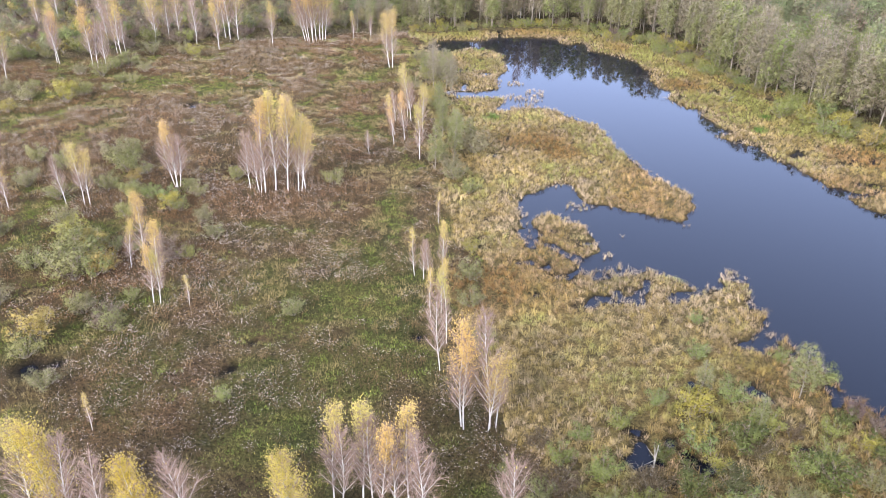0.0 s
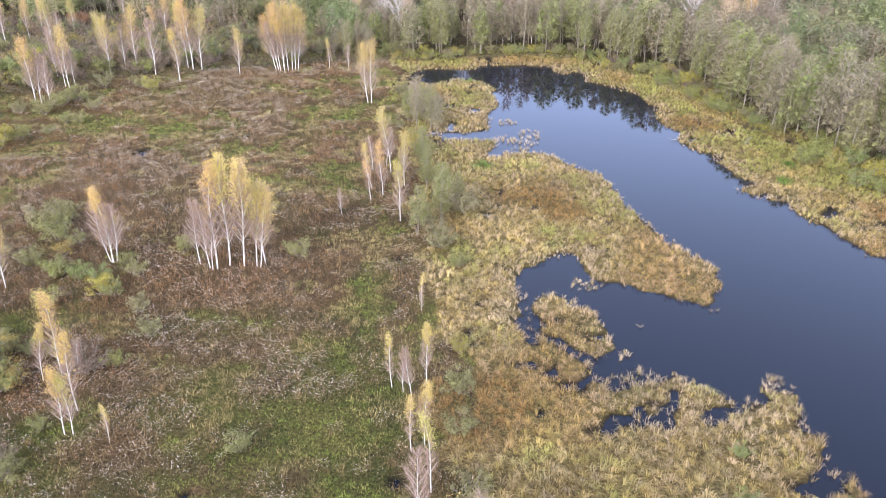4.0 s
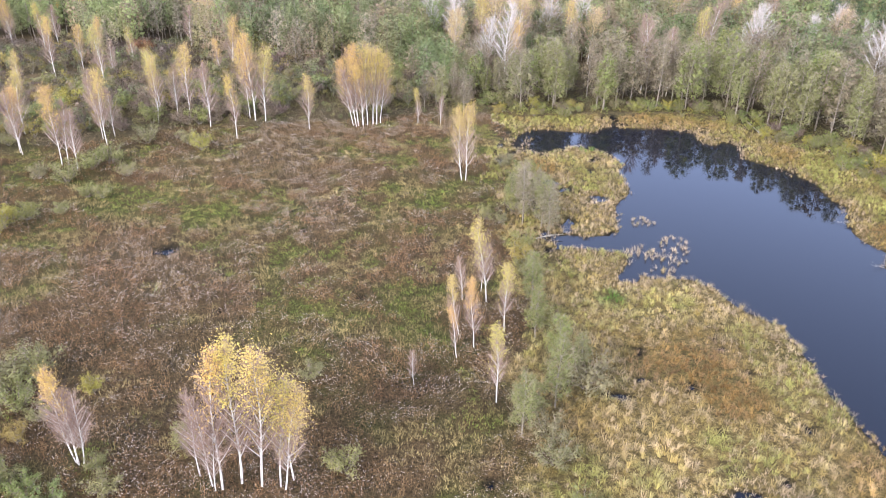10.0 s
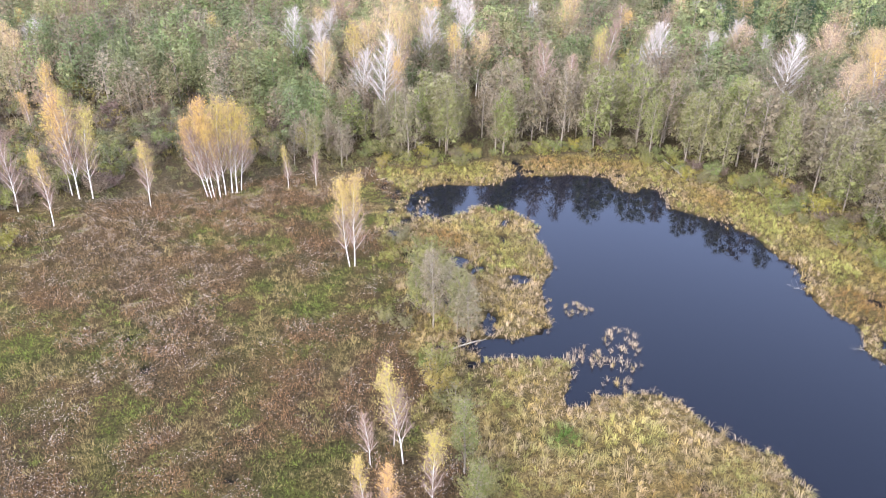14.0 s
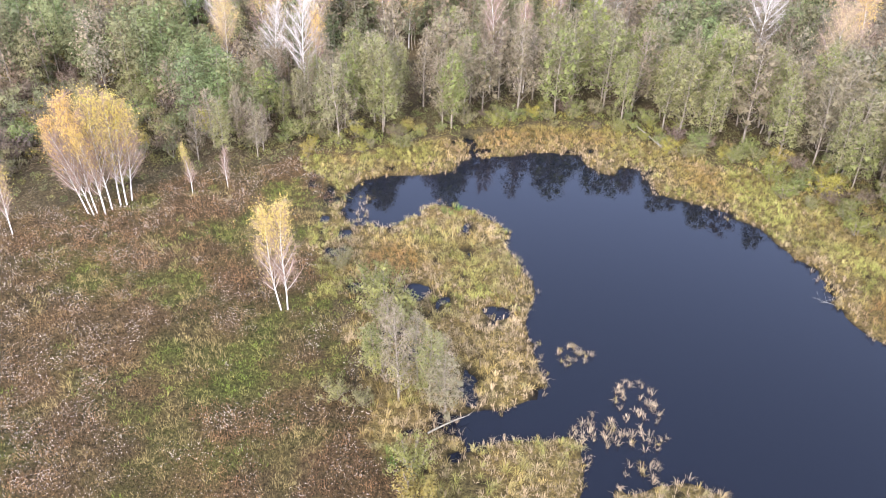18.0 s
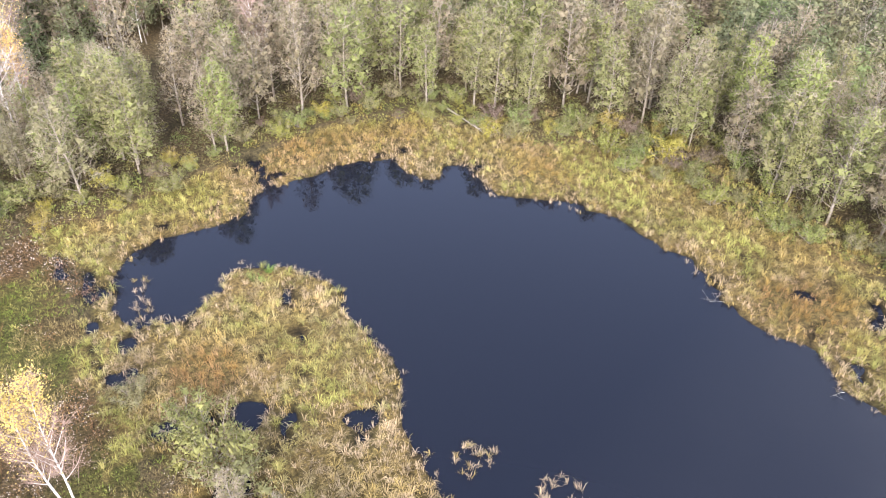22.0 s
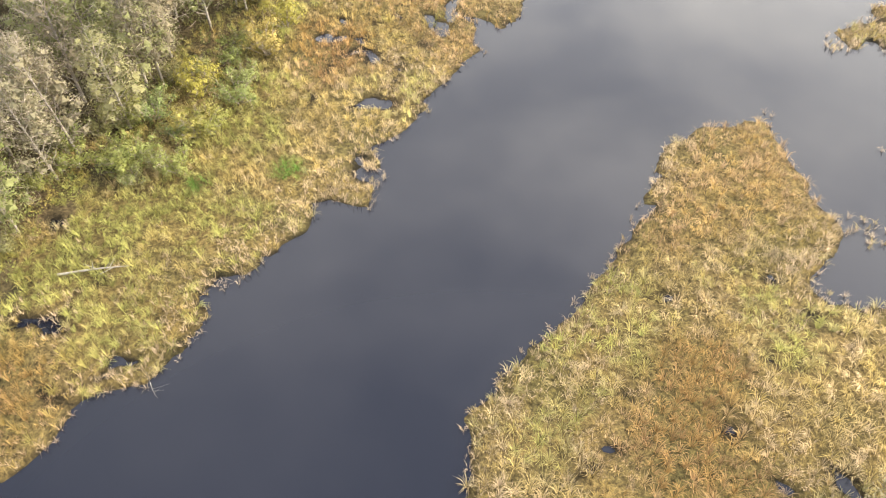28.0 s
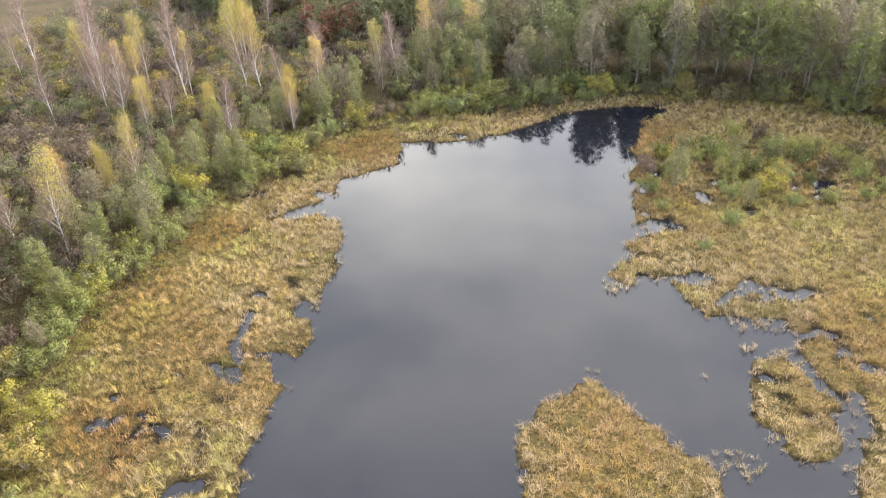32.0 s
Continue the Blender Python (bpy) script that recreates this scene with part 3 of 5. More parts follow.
def birch_parts(seed, style):
    """A birch 12 m high: white stem with rising limbs, fine twigs, yellow leaves."""
    r = np.random.default_rng(seed)
    h = 12.0
    t = np.linspace(0, 1, 9)
    sway = np.stack([0.5 * np.sin(t * 3.4 + seed) * t, 0.5 * np.cos(t * 2.9 + seed) * t - 0.4 * math.cos(seed) * t, h * t], 1)
    wood = [tube(sway, 0.078 * (1 - t) ** 0.8 + 0.012, 6)]
    tw_p, tw_d, lf = [], [], []
    wide, power = BIRCH_REACH[style]
    lo, hi, much = BIRCH_LEAFY[style]
    for f, head, ln, lift in crown_axes(r, h, 20 if style == "slim" else 30, 0.2, 0.97, lambda f: wide * (1.12 - f) ** power * min(1.0, 0.55 + 1.2 * f), 1.0 if style in ("broad", "silver") else 1.4):
        base = np.array([np.interp(f, t, sway[:, k]) for k in range(3)])
        d = np.array([math.cos(head), math.sin(head), lift + 0.35 * f])
        d /= np.linalg.norm(d)
        p = bow(base, d, ln, 0.12 * ln, 4)
        rad = 0.042 * (1.1 - f) + 0.011
        wood.append(tube(p, [rad, rad * 0.75, rad * 0.5, 0.007], 3))
        m = 74
        s = 0.15 + 0.85 * r.random(m)
        q = np.stack([np.interp(s, np.linspace(0, 1, 4), p[:, k]) for k in range(3)], 1)
        out = d[None, :] * 0.65 + r.normal(size=(m, 3)) * 0.5 + np.array([[0, 0, 0.18]])
        out *= (0.45 + 0.75 * r.random(m))[:, None] * (0.55 + ln * 0.27)
        tw_p.append(q)
        tw_d.append(out)
        g = min(max((f + 0.1 * r.normal() - lo) / (hi - lo), 0.02), 1.0)
        k = int(r.poisson(125 * much * g * (0.5 + ln / (wide * h))))
        if k:
            j = r.integers(0, m, k)
            lf.append(q[j] + out[j] * (0.25 + 0.85 * r.random(k))[:, None] + r.normal(size=(k, 3)) * 0.15)
    if style != "silver" and style != "bare":
        lf.append(sway[-1] + r.normal(size=(150, 3)) * np.array([[0.33, 0.33, 0.7]]) - np.array([[0, 0, 0.6]]))
    tw_p, tw_d = np.concatenate(tw_p), np.concatenate(tw_d)
    parts = {"trunk": tri_mesh("birch_trunk", *join(wood), M_BIRCH, smooth=True), "branchwork": tri_mesh("birch_twig", *slivers(tw_p, tw_d, 0.028, r), M_SILVER if style == "silver" else M_TWIG)}
    if lf:
        parts["crown"] = tri_mesh("birch_crown", *leaves(np.concatenate(lf), np.array(0.13), r), M_TAN_LEAF if style == "broad" else M_GOLD_LEAF if style == "gold" else M_BIRCH_LEAF)
    return parts


def alder_lumps(r, h, spread, count, low=0.24):
    """Leafy lumps of an egg-shaped crown: x, y, z, radius."""
    top = 0.165 * h * spread
    f = low + (0.97 - low) * (np.arange(count) + r.random(count)) / count
    R = top * np.maximum(1 - ((f - 0.46) / 0.56) ** 2, 0.03) ** 0.62
    a = np.arange(count) * 2.4 + r.random(count)
    q = R * (0.4 + 0.5 * np.sqrt(r.random(count)))
    return np.stack([q * np.cos(a), q * np.sin(a), h * f, top * (0.30 + 0.2 * r.random(count)) * (0.45 + 0.65 * R / top)], 1)


def alder_parts(seed, dense, spread=1.0, mat=None):
    """An alder 12 m high: grey stem, limbs that carry leafy lumps, twigs sticking out."""
    r = np.random.default_rng(seed)
    h = 12.0
    t = np.linspace(0, 1, 8)
    sway = np.stack([0.4 * np.sin(t * 2.5 + seed) * t, 0.4 * np.sin(t * 3.1 + 2 * seed) * t, h * t], 1)
    wood = [tube(sway, 0.13 * (1 - t) ** 0.8 + 0.015, 5)]
    L = alder_lumps(r, h, spread, 40)
    L[:, :2] += np.stack([np.interp(L[:, 2] / h, t, sway[:, c]) for c in range(2)], 1)
    tw_p, tw_d = [], []
    for x, y, z, rad in L:
        f = max(z / h - 0.10 - 0.06 * r.random(), 0.08)
        base = np.array([np.interp(f, t, sway[:, k]) for k in range(3)])
        tip = np.array([x, y, z])
        mid = base * 0.5 + tip * 0.5 - np.array([0, 0, 0.15])
        wood.append(tube([base, mid, tip], [0.045, 0.03, 0.012], 3))
        m = 14
        tw_p.append(np.tile(tip, (m, 1)) + r.normal(size=(m, 3)) * rad * 0.3)
        o = r.normal(size=(m, 3)) + (tip - base)[None, :] / (np.linalg.norm(tip - base) + 1e-9) * 0.8
        tw_d.append(o / (np.linalg.norm(o, axis=1)[:, None] + 1e-9) * rad * (0.7 + 0.7 * r.random((m, 1))))
    V, Fc, nrm = crown_cloud(L, r, 84 * dense, 0.17, 0.4 * h, 0.33, 9 if dense > 0.6 else 3)
    return {"trunk": tri_mesh("alder_trunk", *join(wood), M_ALDER, smooth=True), "branchwork": tri_mesh("alder_twig", *slivers(np.concatenate(tw_p), np.concatenate(tw_d), 0.035, r), M_GREYTWIG),
            "crown": tri_mesh("alder_crown", V, Fc, mat or M_ALDER_LEAF, normals=nrm)}


def bush_parts(seed, mat, count=1500):
    """A round willow bush 4 m high and as wide: many stems, leafy lumps outside."""
    r = np.random.default_rng(seed)
    wood, tw_p, tw_d, L = [], [], [], []
    for k in range(16):
        a, e = k * 2.4 + r.random(), 0.15 + 0.85 * r.random()
        d = np.array([math.cos(a) * (1 - e * 0.6), math.sin(a) * (1 - e * 0.6), 0.4 + e])
        d /= np.linalg.norm(d)
        p = bow((0.15 * math.cos(a), 0.15 * math.sin(a), 0), d, 1.9 + 1.3 * r.random(), 0.2, 4)
        wood.append(tube(p, [0.05, 0.035, 0.025, 0.01], 3))
        L.append((*p[-1], 0.5 + 0.25 * r.random()))
        L.append((*(p[2] * 0.9 + r.normal(size=3) * 0.2), 0.45 + 0.2 * r.random()))
        s = 0.3 + 0.7 * r.random(16)
        q = np.stack([np.interp(s, np.linspace(0, 1, 4), p[:, c]) for c in range(3)], 1)
        tw_p.append(q)
        tw_d.append((d[None, :] * 0.7 + r.normal(size=(16, 3)) * 0.45) * 0.85)
    V, Fc, nrm = crown_cloud(L, r, count / 36, 0.2, 1.2, 0.3, 7, 0.85)
    return {"framework": tri_mesh("bush_stem", *join(wood), M_ALDER, smooth=True), "branchwork": tri_mesh("bush_twig", *slivers(np.concatenate(tw_p), np.concatenate(tw_d), 0.035, r), M_GREYTWIG),
            "crown": tri_mesh("bush_crown", V, Fc, mat, normals=nrm)}


def plant(name, parts, x, y, size, turn=0.0, lean=0.0, lean_to=0.0, label="", category="tree", group=""):
    """A tree of its own: an empty at its foot that carries its parts."""
    ob = new(name)
    ob.empty_display_size = 0.5
    z = float(height_at(x, y)[0]) - 0.08
    ob.matrix_world = pose(x, y, z) @ Matrix.Rotation(lean, 4, Vector((-math.sin(lean_to), math.cos(lean_to), 0))) @ Matrix.Rotation(turn, 4, "Z") @ Matrix.Scale(size, 4)
    for key, me in parts.items():
        p = new(key, me)
        p.parent = ob
        if key in ("crown", "branchwork", "framework"):
            tagged(p, kind="stuff")
    return tagged(ob, label, category, group)


BIRCH = {s: [birch_parts(k * 7 + j, s) for j in range(3)] for k, s in enumerate(("full", "top", "bare", "slim", "broad", "silver", "gold"))}
GREEN_ALDERS = [alder_parts(40 + k, d, w) for k, (d, w) in enumerate(((1.1, 1.0), (1.0, 1.25), (0.9, 0.85), (1.15, 1.4), (1.2, 0.8)))]
BROWN_ALDERS = [alder_parts(50 + k, d, w, M_BROWN_ALDER) for k, (d, w) in enumerate(((0.5, 1.0), (0.8, 1.2), (0.4, 0.9), (0.65, 1.35)))]
BUSHES = [bush_parts(60 + k, M_BUSH_LEAF) for k in range(4)]
DBUSHES = [bush_parts(80 + k, M_DBUSH_LEAF) for k in range(3)]
GBUSHES = [bush_parts(90 + k, M_GBUSH_LEAF) for k in range(3)]
BBUSHES = [bush_parts(95 + k, M_BROWN_LEAF) for k in range(2)]
RBUSHES = [bush_parts(75 + k, M_RED_LEAF) for k in range(2)]
YBUSHES = [bush_parts(70 + k, M_YBUSH_LEAF) for k in range(2)]
BIRCH_WORDS = {"full": "white-stemmed birch with thin yellow autumn leaves", "top": "white-stemmed birch with yellow leaves only at the top", "bare": "bare white birch with reddish-grey twigs", "slim": "slender young birch with a few yellow leaves", "broad": "tall spreading birch with pale tan leaves", "silver": "tall bare birch with silvery branches", "gold": "birch still full of bright yellow leaves"}


def birches(rows, group):
    """Rows: x, y, height, lean of the top towards +x in metres, style."""
    for x, y, h, lx, style in rows:
        k = int(abs(x * 13 + y * 7)) % 3
        plant("birch_tree", BIRCH[style][k], x, y, h / 12.0, (x * 3.7 + y) % 6.28, math.atan2(abs(lx), h), 0.0 if lx > 0 else math.pi, BIRCH_WORDS[style], "tree", group)


birches([(-48.8, 114.3, 9.7, -0.6, "bare"), (-45.9, 113.4, 15.1, 0.6, "top"), (-44.6, 114.7, 16.2, 0.8, "top"), (-42.6, 114.9, 15.8, 0.5, "full"), (-40.9, 115.4, 12.5, 0.6, "full"), (-40.3, 115.2, 11.6, 2.2, "full"), (-47.0, 113.5, 10.0, -1.2, "bare"), (-40.1, 116.6, 13.4, -1.5, "full"), (-46.4, 113.0, 8.0, 0.3, "bare")], "birch clump in the meadow")
birches([(-60.6, 112.1, 11.5, -1.0, "top"), (-60.9, 112.2, 9, 0.9, "bare"), (-60.3, 112.4, 9, 1.6, "bare"), (-61.1, 112.3, 9, -2.0, "bare")], "birch clump with bare stems")
birches([(-30.3, 140.9, 7.3, -1.0, "slim"), (-31.2, 145.7, 8.1, -1.6, "top"), (-28.9, 143.9, 9.3, -0.3, "top"), (-26.0, 148.4, 9.5, -0.5, "full"), (-29.7, 154.5, 11.5, -1.2, "full"), (-32.9, 153.8, 6.6, -0.4, "bare"), (-24.0, 134.3, 10.1, -0.4, "top"), (-33.6, 134.4, 4.6, -0.3, "bare"), (-31.0, 156.9, 7.5, 0.3, "bare")], "birches at the meadow's edge")
birches([(-43.2, 194.0, 13.1, -1.5, "full"), (-42.5, 194.1, 13.7, 0.6, "full")], "twin birches")
birches([(-110.2, 175.7, 10.9, 1.0, "bare"), (-112.8, 187.8, 14.2, -0.7, "full"), (-113.9, 191.8, 9.3, -0.5, "bare"), (-110.1, 201.1, 13.2, 1.0, "full"), (-108.5, 205.8, 10.9, 0.9, "bare"), (-104.9, 205.0, 14.7, 0.5, "full"), (-98.9, 202.6, 13.1, 0.5, "bare"), (-91.0, 199.1, 12.6, -0.5, "top"), (-91.7, 208.4, 17.0, -0.4, "full"), (-89.6, 208.9, 14.8, 0.8, "full"), (-93.5, 209.5, 14.5, -0.8, "full"), (-79.4, 208.2, 10.8, 0.1, "full"), (-59.5, 219.9, 7.7, 0, "top"), (-55.0, 222.0, 6.0, 0, "bare")], "birch row at the far meadow edge")
birches([(-71.8, 213.7, 13.3, -2.0, "full"), (-70.7, 213.9, 14.8, -1.5, "full"), (-70.0, 214.7, 16.4, -0.9, "full"), (-69.0, 214.8, 16.0, 0.1, "full"), (-68.3, 216.1, 15.6, 0.2, "full"), (-67.5, 216.2, 15.1, 0.8, "full"), (-67.2, 217.5, 14.3, 1.3, "full"), (-71.0, 213.4, 12.1, -2.4, "bare"), (-69.5, 213.6, 13.0, -1.0, "top")], "large birch clump")
birches([(-126.0, 151.7, 13.5, 1.0, "full"), (-137.0, 166.5, 12.3, 0.8, "full"), (-128.4, 163.5, 11.4, 0.8, "full"), (-125.4, 179.1, 12.1, 0.8, "full"), (-124.4, 178.5, 11.5, -0.6, "bare"), (-114.1, 176.5, 14.2, 0.8, "full"), (-113.2, 177.2, 12.0, 0.8, "bare"), (-115.0, 189.6, 11.8, -0.2, "bare"), (-114.1, 208.0, 12.7, -0.6, "full"), (-133, 158, 12, 0.4, "full"), (-131, 187, 12, 0.3, "full"), (-121, 196, 11, 0.2, "bare")], "birches beyond the meadow")
birches([(-72.2, 103.5, 10.0, 0.4, "full"), (-71.3, 103.6, 8.8, 0.5, "full"), (-75.0, 103.0, 7.7, -0.3, "bare"), (-53.0, 87.0, 10.8, -0.2, "top"), (-48.1, 81.8, 9.4, 0.1, "top"), (-47.4, 78.2, 8.4, 0.4, "top"), (-46.6, 78.4, 7.6, 0.4, "top"), (-54.6, 85.9, 7.2, 0.8, "top"), (-51.0, 87.2, 5.0, 0.4, "bare"), (-42.6, 78.2, 4.7, 0.1, "slim"), (-41.8, 54.8, 4.6, 0.2, "slim"), (-86, 95, 9, 0.2, "bare"), (-83, 100, 8, 0, "full")], "birches in the meadow")
birches([(-16.7, 92.2, 7.2, -0.7, "slim"), (-15.3, 91.5, 6.0, 0.1, "bare"), (-14.3, 91.2, 5.8, -0.5, "bare"), (-13.0, 93.7, 8.0, -0.4, "top"), (-16.2, 108.6, 5.3, 0.1, "slim"), (-12.7, 82.3, 7.0, -0.3, "slim"), (-11.6, 83.7, 7.6, 0.2, "top"), (-9.8, 71.9, 9.8, -0.4, "bare"), (-9.9, 77.3, 10.1, -0.5, "slim"), (-6.1, 63.0, 12.3, -0.5, "full"), (-5.8, 62.6, 11.0, -0.2, "full"), (-3.2, 63.3, 13.4, -0.1, "bare"), (-3.3, 62.8, 9.5, 0.5, "full"), (-2.6, 63.6, 9.0, 0.6, "slim")], "line of birches between meadow and marsh")
birches([(-15.6, 49.9, 11.5, 0.0, "top"), (-14.8, 49.4, 10, 0.5, "bare"), (-13.3, 51.0, 11.5, 0.2, "top"), (-12.2, 50.2, 10.5, 0.2, "bare"), (-11.2, 49.2, 11.0, 0.2, "top"), (-10.2, 49.9, 10, 0.4, "bare"), (-9.1, 51.0, 11.5, 0.1, "top"), (-7.4, 48.4, 11.3, 0.3, "bare"), (-17.5, 44.9, 10.5, 0.0, "gold"), (-29.1, 42.0, 10.5, 0, "gold"), (-26.0, 42.8, 11.3, 0.2, "bare"), (-37.5, 42.8, 11.5, 0.2, "gold"), (-35.8, 42.4, 11.0, 0.4, "bare"), (-0.1, 47.5, 11.3, 0, "bare"), (-31.0, 40.5, 11, 0.2, "bare"), (-39.6, 42.8, 11.5, -0.2, "full")], "birches in the foreground meadow")
birches([(-54.5, 268.9, 17.3, -0.1, "broad"), (-51.9, 285.9, 20.5, 0.4, "broad"), (-42.7, 292.5, 18.3, -1.2, "broad"), (-34.4, 288.5, 18.6, 0.2, "silver"), (-75.4, 284.9, 16.6, -0.2, "silver"), (-65.7, 274.1, 16.2, -0.5, "silver"), (-15.9, 323.8, 14, -0.7, "silver"), (13.0, 293.1, 13, -0.4, "broad"), (26.8, 292.6, 14, -0.6, "silver"), (38.2, 294.3, 14, 1.8, "silver"), (57.7, 299.8, 18, -1.0, "broad"), (64.5, 303.4, 15, -0.8, "silver"), (45.3, 337.0, 16, -0.7, "broad"), (53.2, 345.5, 15, -0.9, "broad"), (-133.2, 259.6, 14, 1.0, "broad"), (-136.4, 273.2, 14, 1.0, "silver"), (-140.0, 267.7, 14, 0.8, "broad"), (-48.4, 271.3, 18.7, 0.4, "broad")], "tall birches in the wood")
birches([(90.0, 132.5, 14.6, -1.5, "full"), (97.4, 135.5, 9, 0.0, "bare"), (158.1, 95.8, 16, 1.4, "bare"), (128.6, 99.3, 18.8, 0.4, "bare"), (131.7, 88.1, 14, 0.5, "full"), (115.3, 91.6, 19.6, 1.0, "bare"), (109.6, 82.2, 17.0, 1.1, "full"), (107.2, 80.8, 15.9, 1.4, "full"), (91.1, 88.9, 9.6, 0.5, "top"), (111.3, 103.3, 10, 0.6, "top"), (97.1, 100.0, 8.9, 0, "top"), (94.2, 85.5, 9.5, 0.2, "gold"), (97.0, 120.1, 8.0, 0.3, "gold"), (113.8, 101.0, 9.0, 0.3, "gold"), (103.0, 96.2, 8.5, 0.2, "gold"), (124.0, 69.4, 17.0, 0.4, "gold"), (126.5, 68.0, 15.0, 0.6, "gold"), (101.1, 118.3, 7.5, 0.5, "full"), (95.4, 116.9, 11.9, 0.6, "full"), (100.1, 125.6, 9.5, 0.6, "full"), (87.4, 64.7, 14, 0.2, "bare"), (86.1, 55.6, 15, 0.6, "full"), (81.5, 49.5, 14, -0.2, "full"), (52.6, 29.9, 14, -0.8, "full"), (45.0, 25.8, 14, -0.6, "full")], "birches beyond the lake's far bank")


r = np.random.default_rng(33)
SCATTER = []
for k in range(46):
    x, y = -75 + 150 * r.random(), 252 + 95 * r.random()
    SCATTER.append((round(x, 1), round(y, 1), 13 + 6 * r.random(), 1.5 * (r.random() - 0.5), ("broad", "silver", "full", "silver", "broad", "bare")[k % 6]))
for k in range(26):
    x, y = -190 + 105 * r.random(), 205 + 100 * r.random()
    SCATTER.append((round(x, 1), round(y, 1), 9 + 5 * r.random(), 1.0 * (r.random() - 0.5), ("full", "full", "bare", "top")[k % 4]))
for k in range(26):
    x, y = 88 + 75 * r.random(), 45 + 95 * r.random()
    SCATTER.append((round(x, 1), round(y, 1), 8 + 8 * r.random(), 2.0 * (r.random() - 0.5), ("bare", "full", "bare", "top")[k % 4]))
birches(SCATTER, "scattered birches in the wood")


def bushes(rows, group):
    """Rows: x, y, height, and 0 grey-green, 1 yellow, 2 dark, 3 light green, 4 brown, 5 russet."""
    for x, y, h, yellow in rows:
        kinds = (BUSHES, YBUSHES, DBUSHES, GBUSHES, BBUSHES, RBUSHES)[yellow]
        plant(("willow_bush", "yellow_bush", "dark_shrub", "young_alder", "brushwood", "russet_tree")[yellow], kinds[int(abs(x * 11 + y * 5)) % len(kinds)], x, y, h / 4.0, (x * 2.1 + y * 1.3) % 6.28, 0, 0, ("rounded grey-green willow bush", "yellow-leaved autumn bush among the grass", "dark green and brown marsh shrub", "light green young alder bush in the sedge", "reddish-brown withered brushwood among green shrubs", "rounded tree with russet autumn leaves in the wood")[yellow], "bush", group)


bushes([(-62.5, 82.5, 5.0, 0), (-58.2, 83.0, 4.6, 0), (-60.2, 81.6, 5.6, 0), (-56.4, 67.9, 5.0, 1), (-49.2, 71.5, 3.6, 0), (-74.5, 119.7, 5.0, 0), (-114.0, 150.5, 5.2, 0), (-104.5, 150.2, 5.8, 1), (-67.5, 83.4, 3.8, 0), (-54.5, 74.3, 3.2, 0), (-57.2, 84.0, 4.3, 1), (-29.4, 79.2, 2.9, 0), (-56.0, 109.6, 3.2, 0), (-65.9, 107.8, 3.5, 0), (-72, 117, 4.2, 0), (-63, 100, 3.5, 0), (-70, 95, 4.2, 0), (-78, 90, 4.0, 0), (-66, 74, 4.2, 0), (-72, 66, 4.5, 0), (-62, 90, 3.6, 0), (-85, 108, 4.0, 0), (-51, 101, 3.0, 0), (-36, 119, 3.6, 0), (-90, 118, 4, 0)], "bushes in the meadow")
r = np.random.default_rng(35)
MORE = []
for k in range(34):
    x, y = -46 - 46 * r.random(), 60 + 62 * r.random()
    if y > 0.55 * -(x + 40) + 34:
        MORE.append((round(x, 1), round(y, 1), 1.8 + 2.4 * r.random(), int(r.random() > 0.92)))
for k in range(14):
    MORE.append((round(-122 + 25 * r.random(), 1), round(140 + 45 * r.random(), 1), 2.5 + 2.5 * r.random(), int(r.random() > 0.8)))
bushes(MORE, "low bushes in the rough meadow")
bushes([(32.0, 76.6, 3.4, 3), (24.1, 67.2, 4.0, 3), (34.3, 71.6, 2.6, 4), (36, 69.5, 2.4, 4), (16.2, 57.1, 4.1, 2), (28.6, 80.2, 2.2, 3), (12.4, 57.1, 3.3, 2), (20.2, 58.5, 3.5, 2), (29.7, 60.8, 4.1, 2), (23, 64, 3.1, 2), (35, 65, 3.4, 2), (8, 58, 3.4, 3), (4, 56, 3.4, 2), (17.5, 65, 3.8, 1), (21.9, 64.4, 4.4, 2), (17.7, 68.8, 4.0, 1), (19.2, 79.3, 2.8, 3), (17.6, 63.8, 3.4, 3), (2, 61.5, 2.7, 2), (10, 51, 3.4, 2), (24, 52, 4.1, 2), (14, 62, 2.4, 2), (27, 67, 2.4, 2), (33, 70, 2.4, 2), (6, 53, 3.0, 2), (-1, 57, 2.4, 2), (60.4, 156.0, 5.0, 1), (64, 152, 4.5, 1), (12, 234.5, 3.0, 1), (57, 160, 3.2, 3)], "bushes in the marsh")
bushes([(-9.3, 92.5, 3.7, 0), (-16.3, 126.6, 3.8, 0), (-14.7, 139.9, 6.0, 0), (-31.6, 194.0, 6.0, 0), (-27.4, 166.6, 4.5, 1), (-17.6, 130.3, 4.0, 0), (-31.1, 183.3, 5.0, 0), (-35.6, 179.8, 2.9, 0), (-33.0, 179.1, 2.4, 0), (-13, 121, 3, 0), (-20, 134, 4, 0), (-25, 163, 4.5, 0), (-28, 171, 4, 0), (-30.3, 190.6, 6, 0), (-33, 198, 4.5, 0), (-37, 203, 3.5, 0), (-8, 86, 3.4, 0), (-6, 77, 3.4, 0), (-10, 100, 2.8, 1), (-22, 151, 4.0, 0)], "bushes along the meadow's edge")

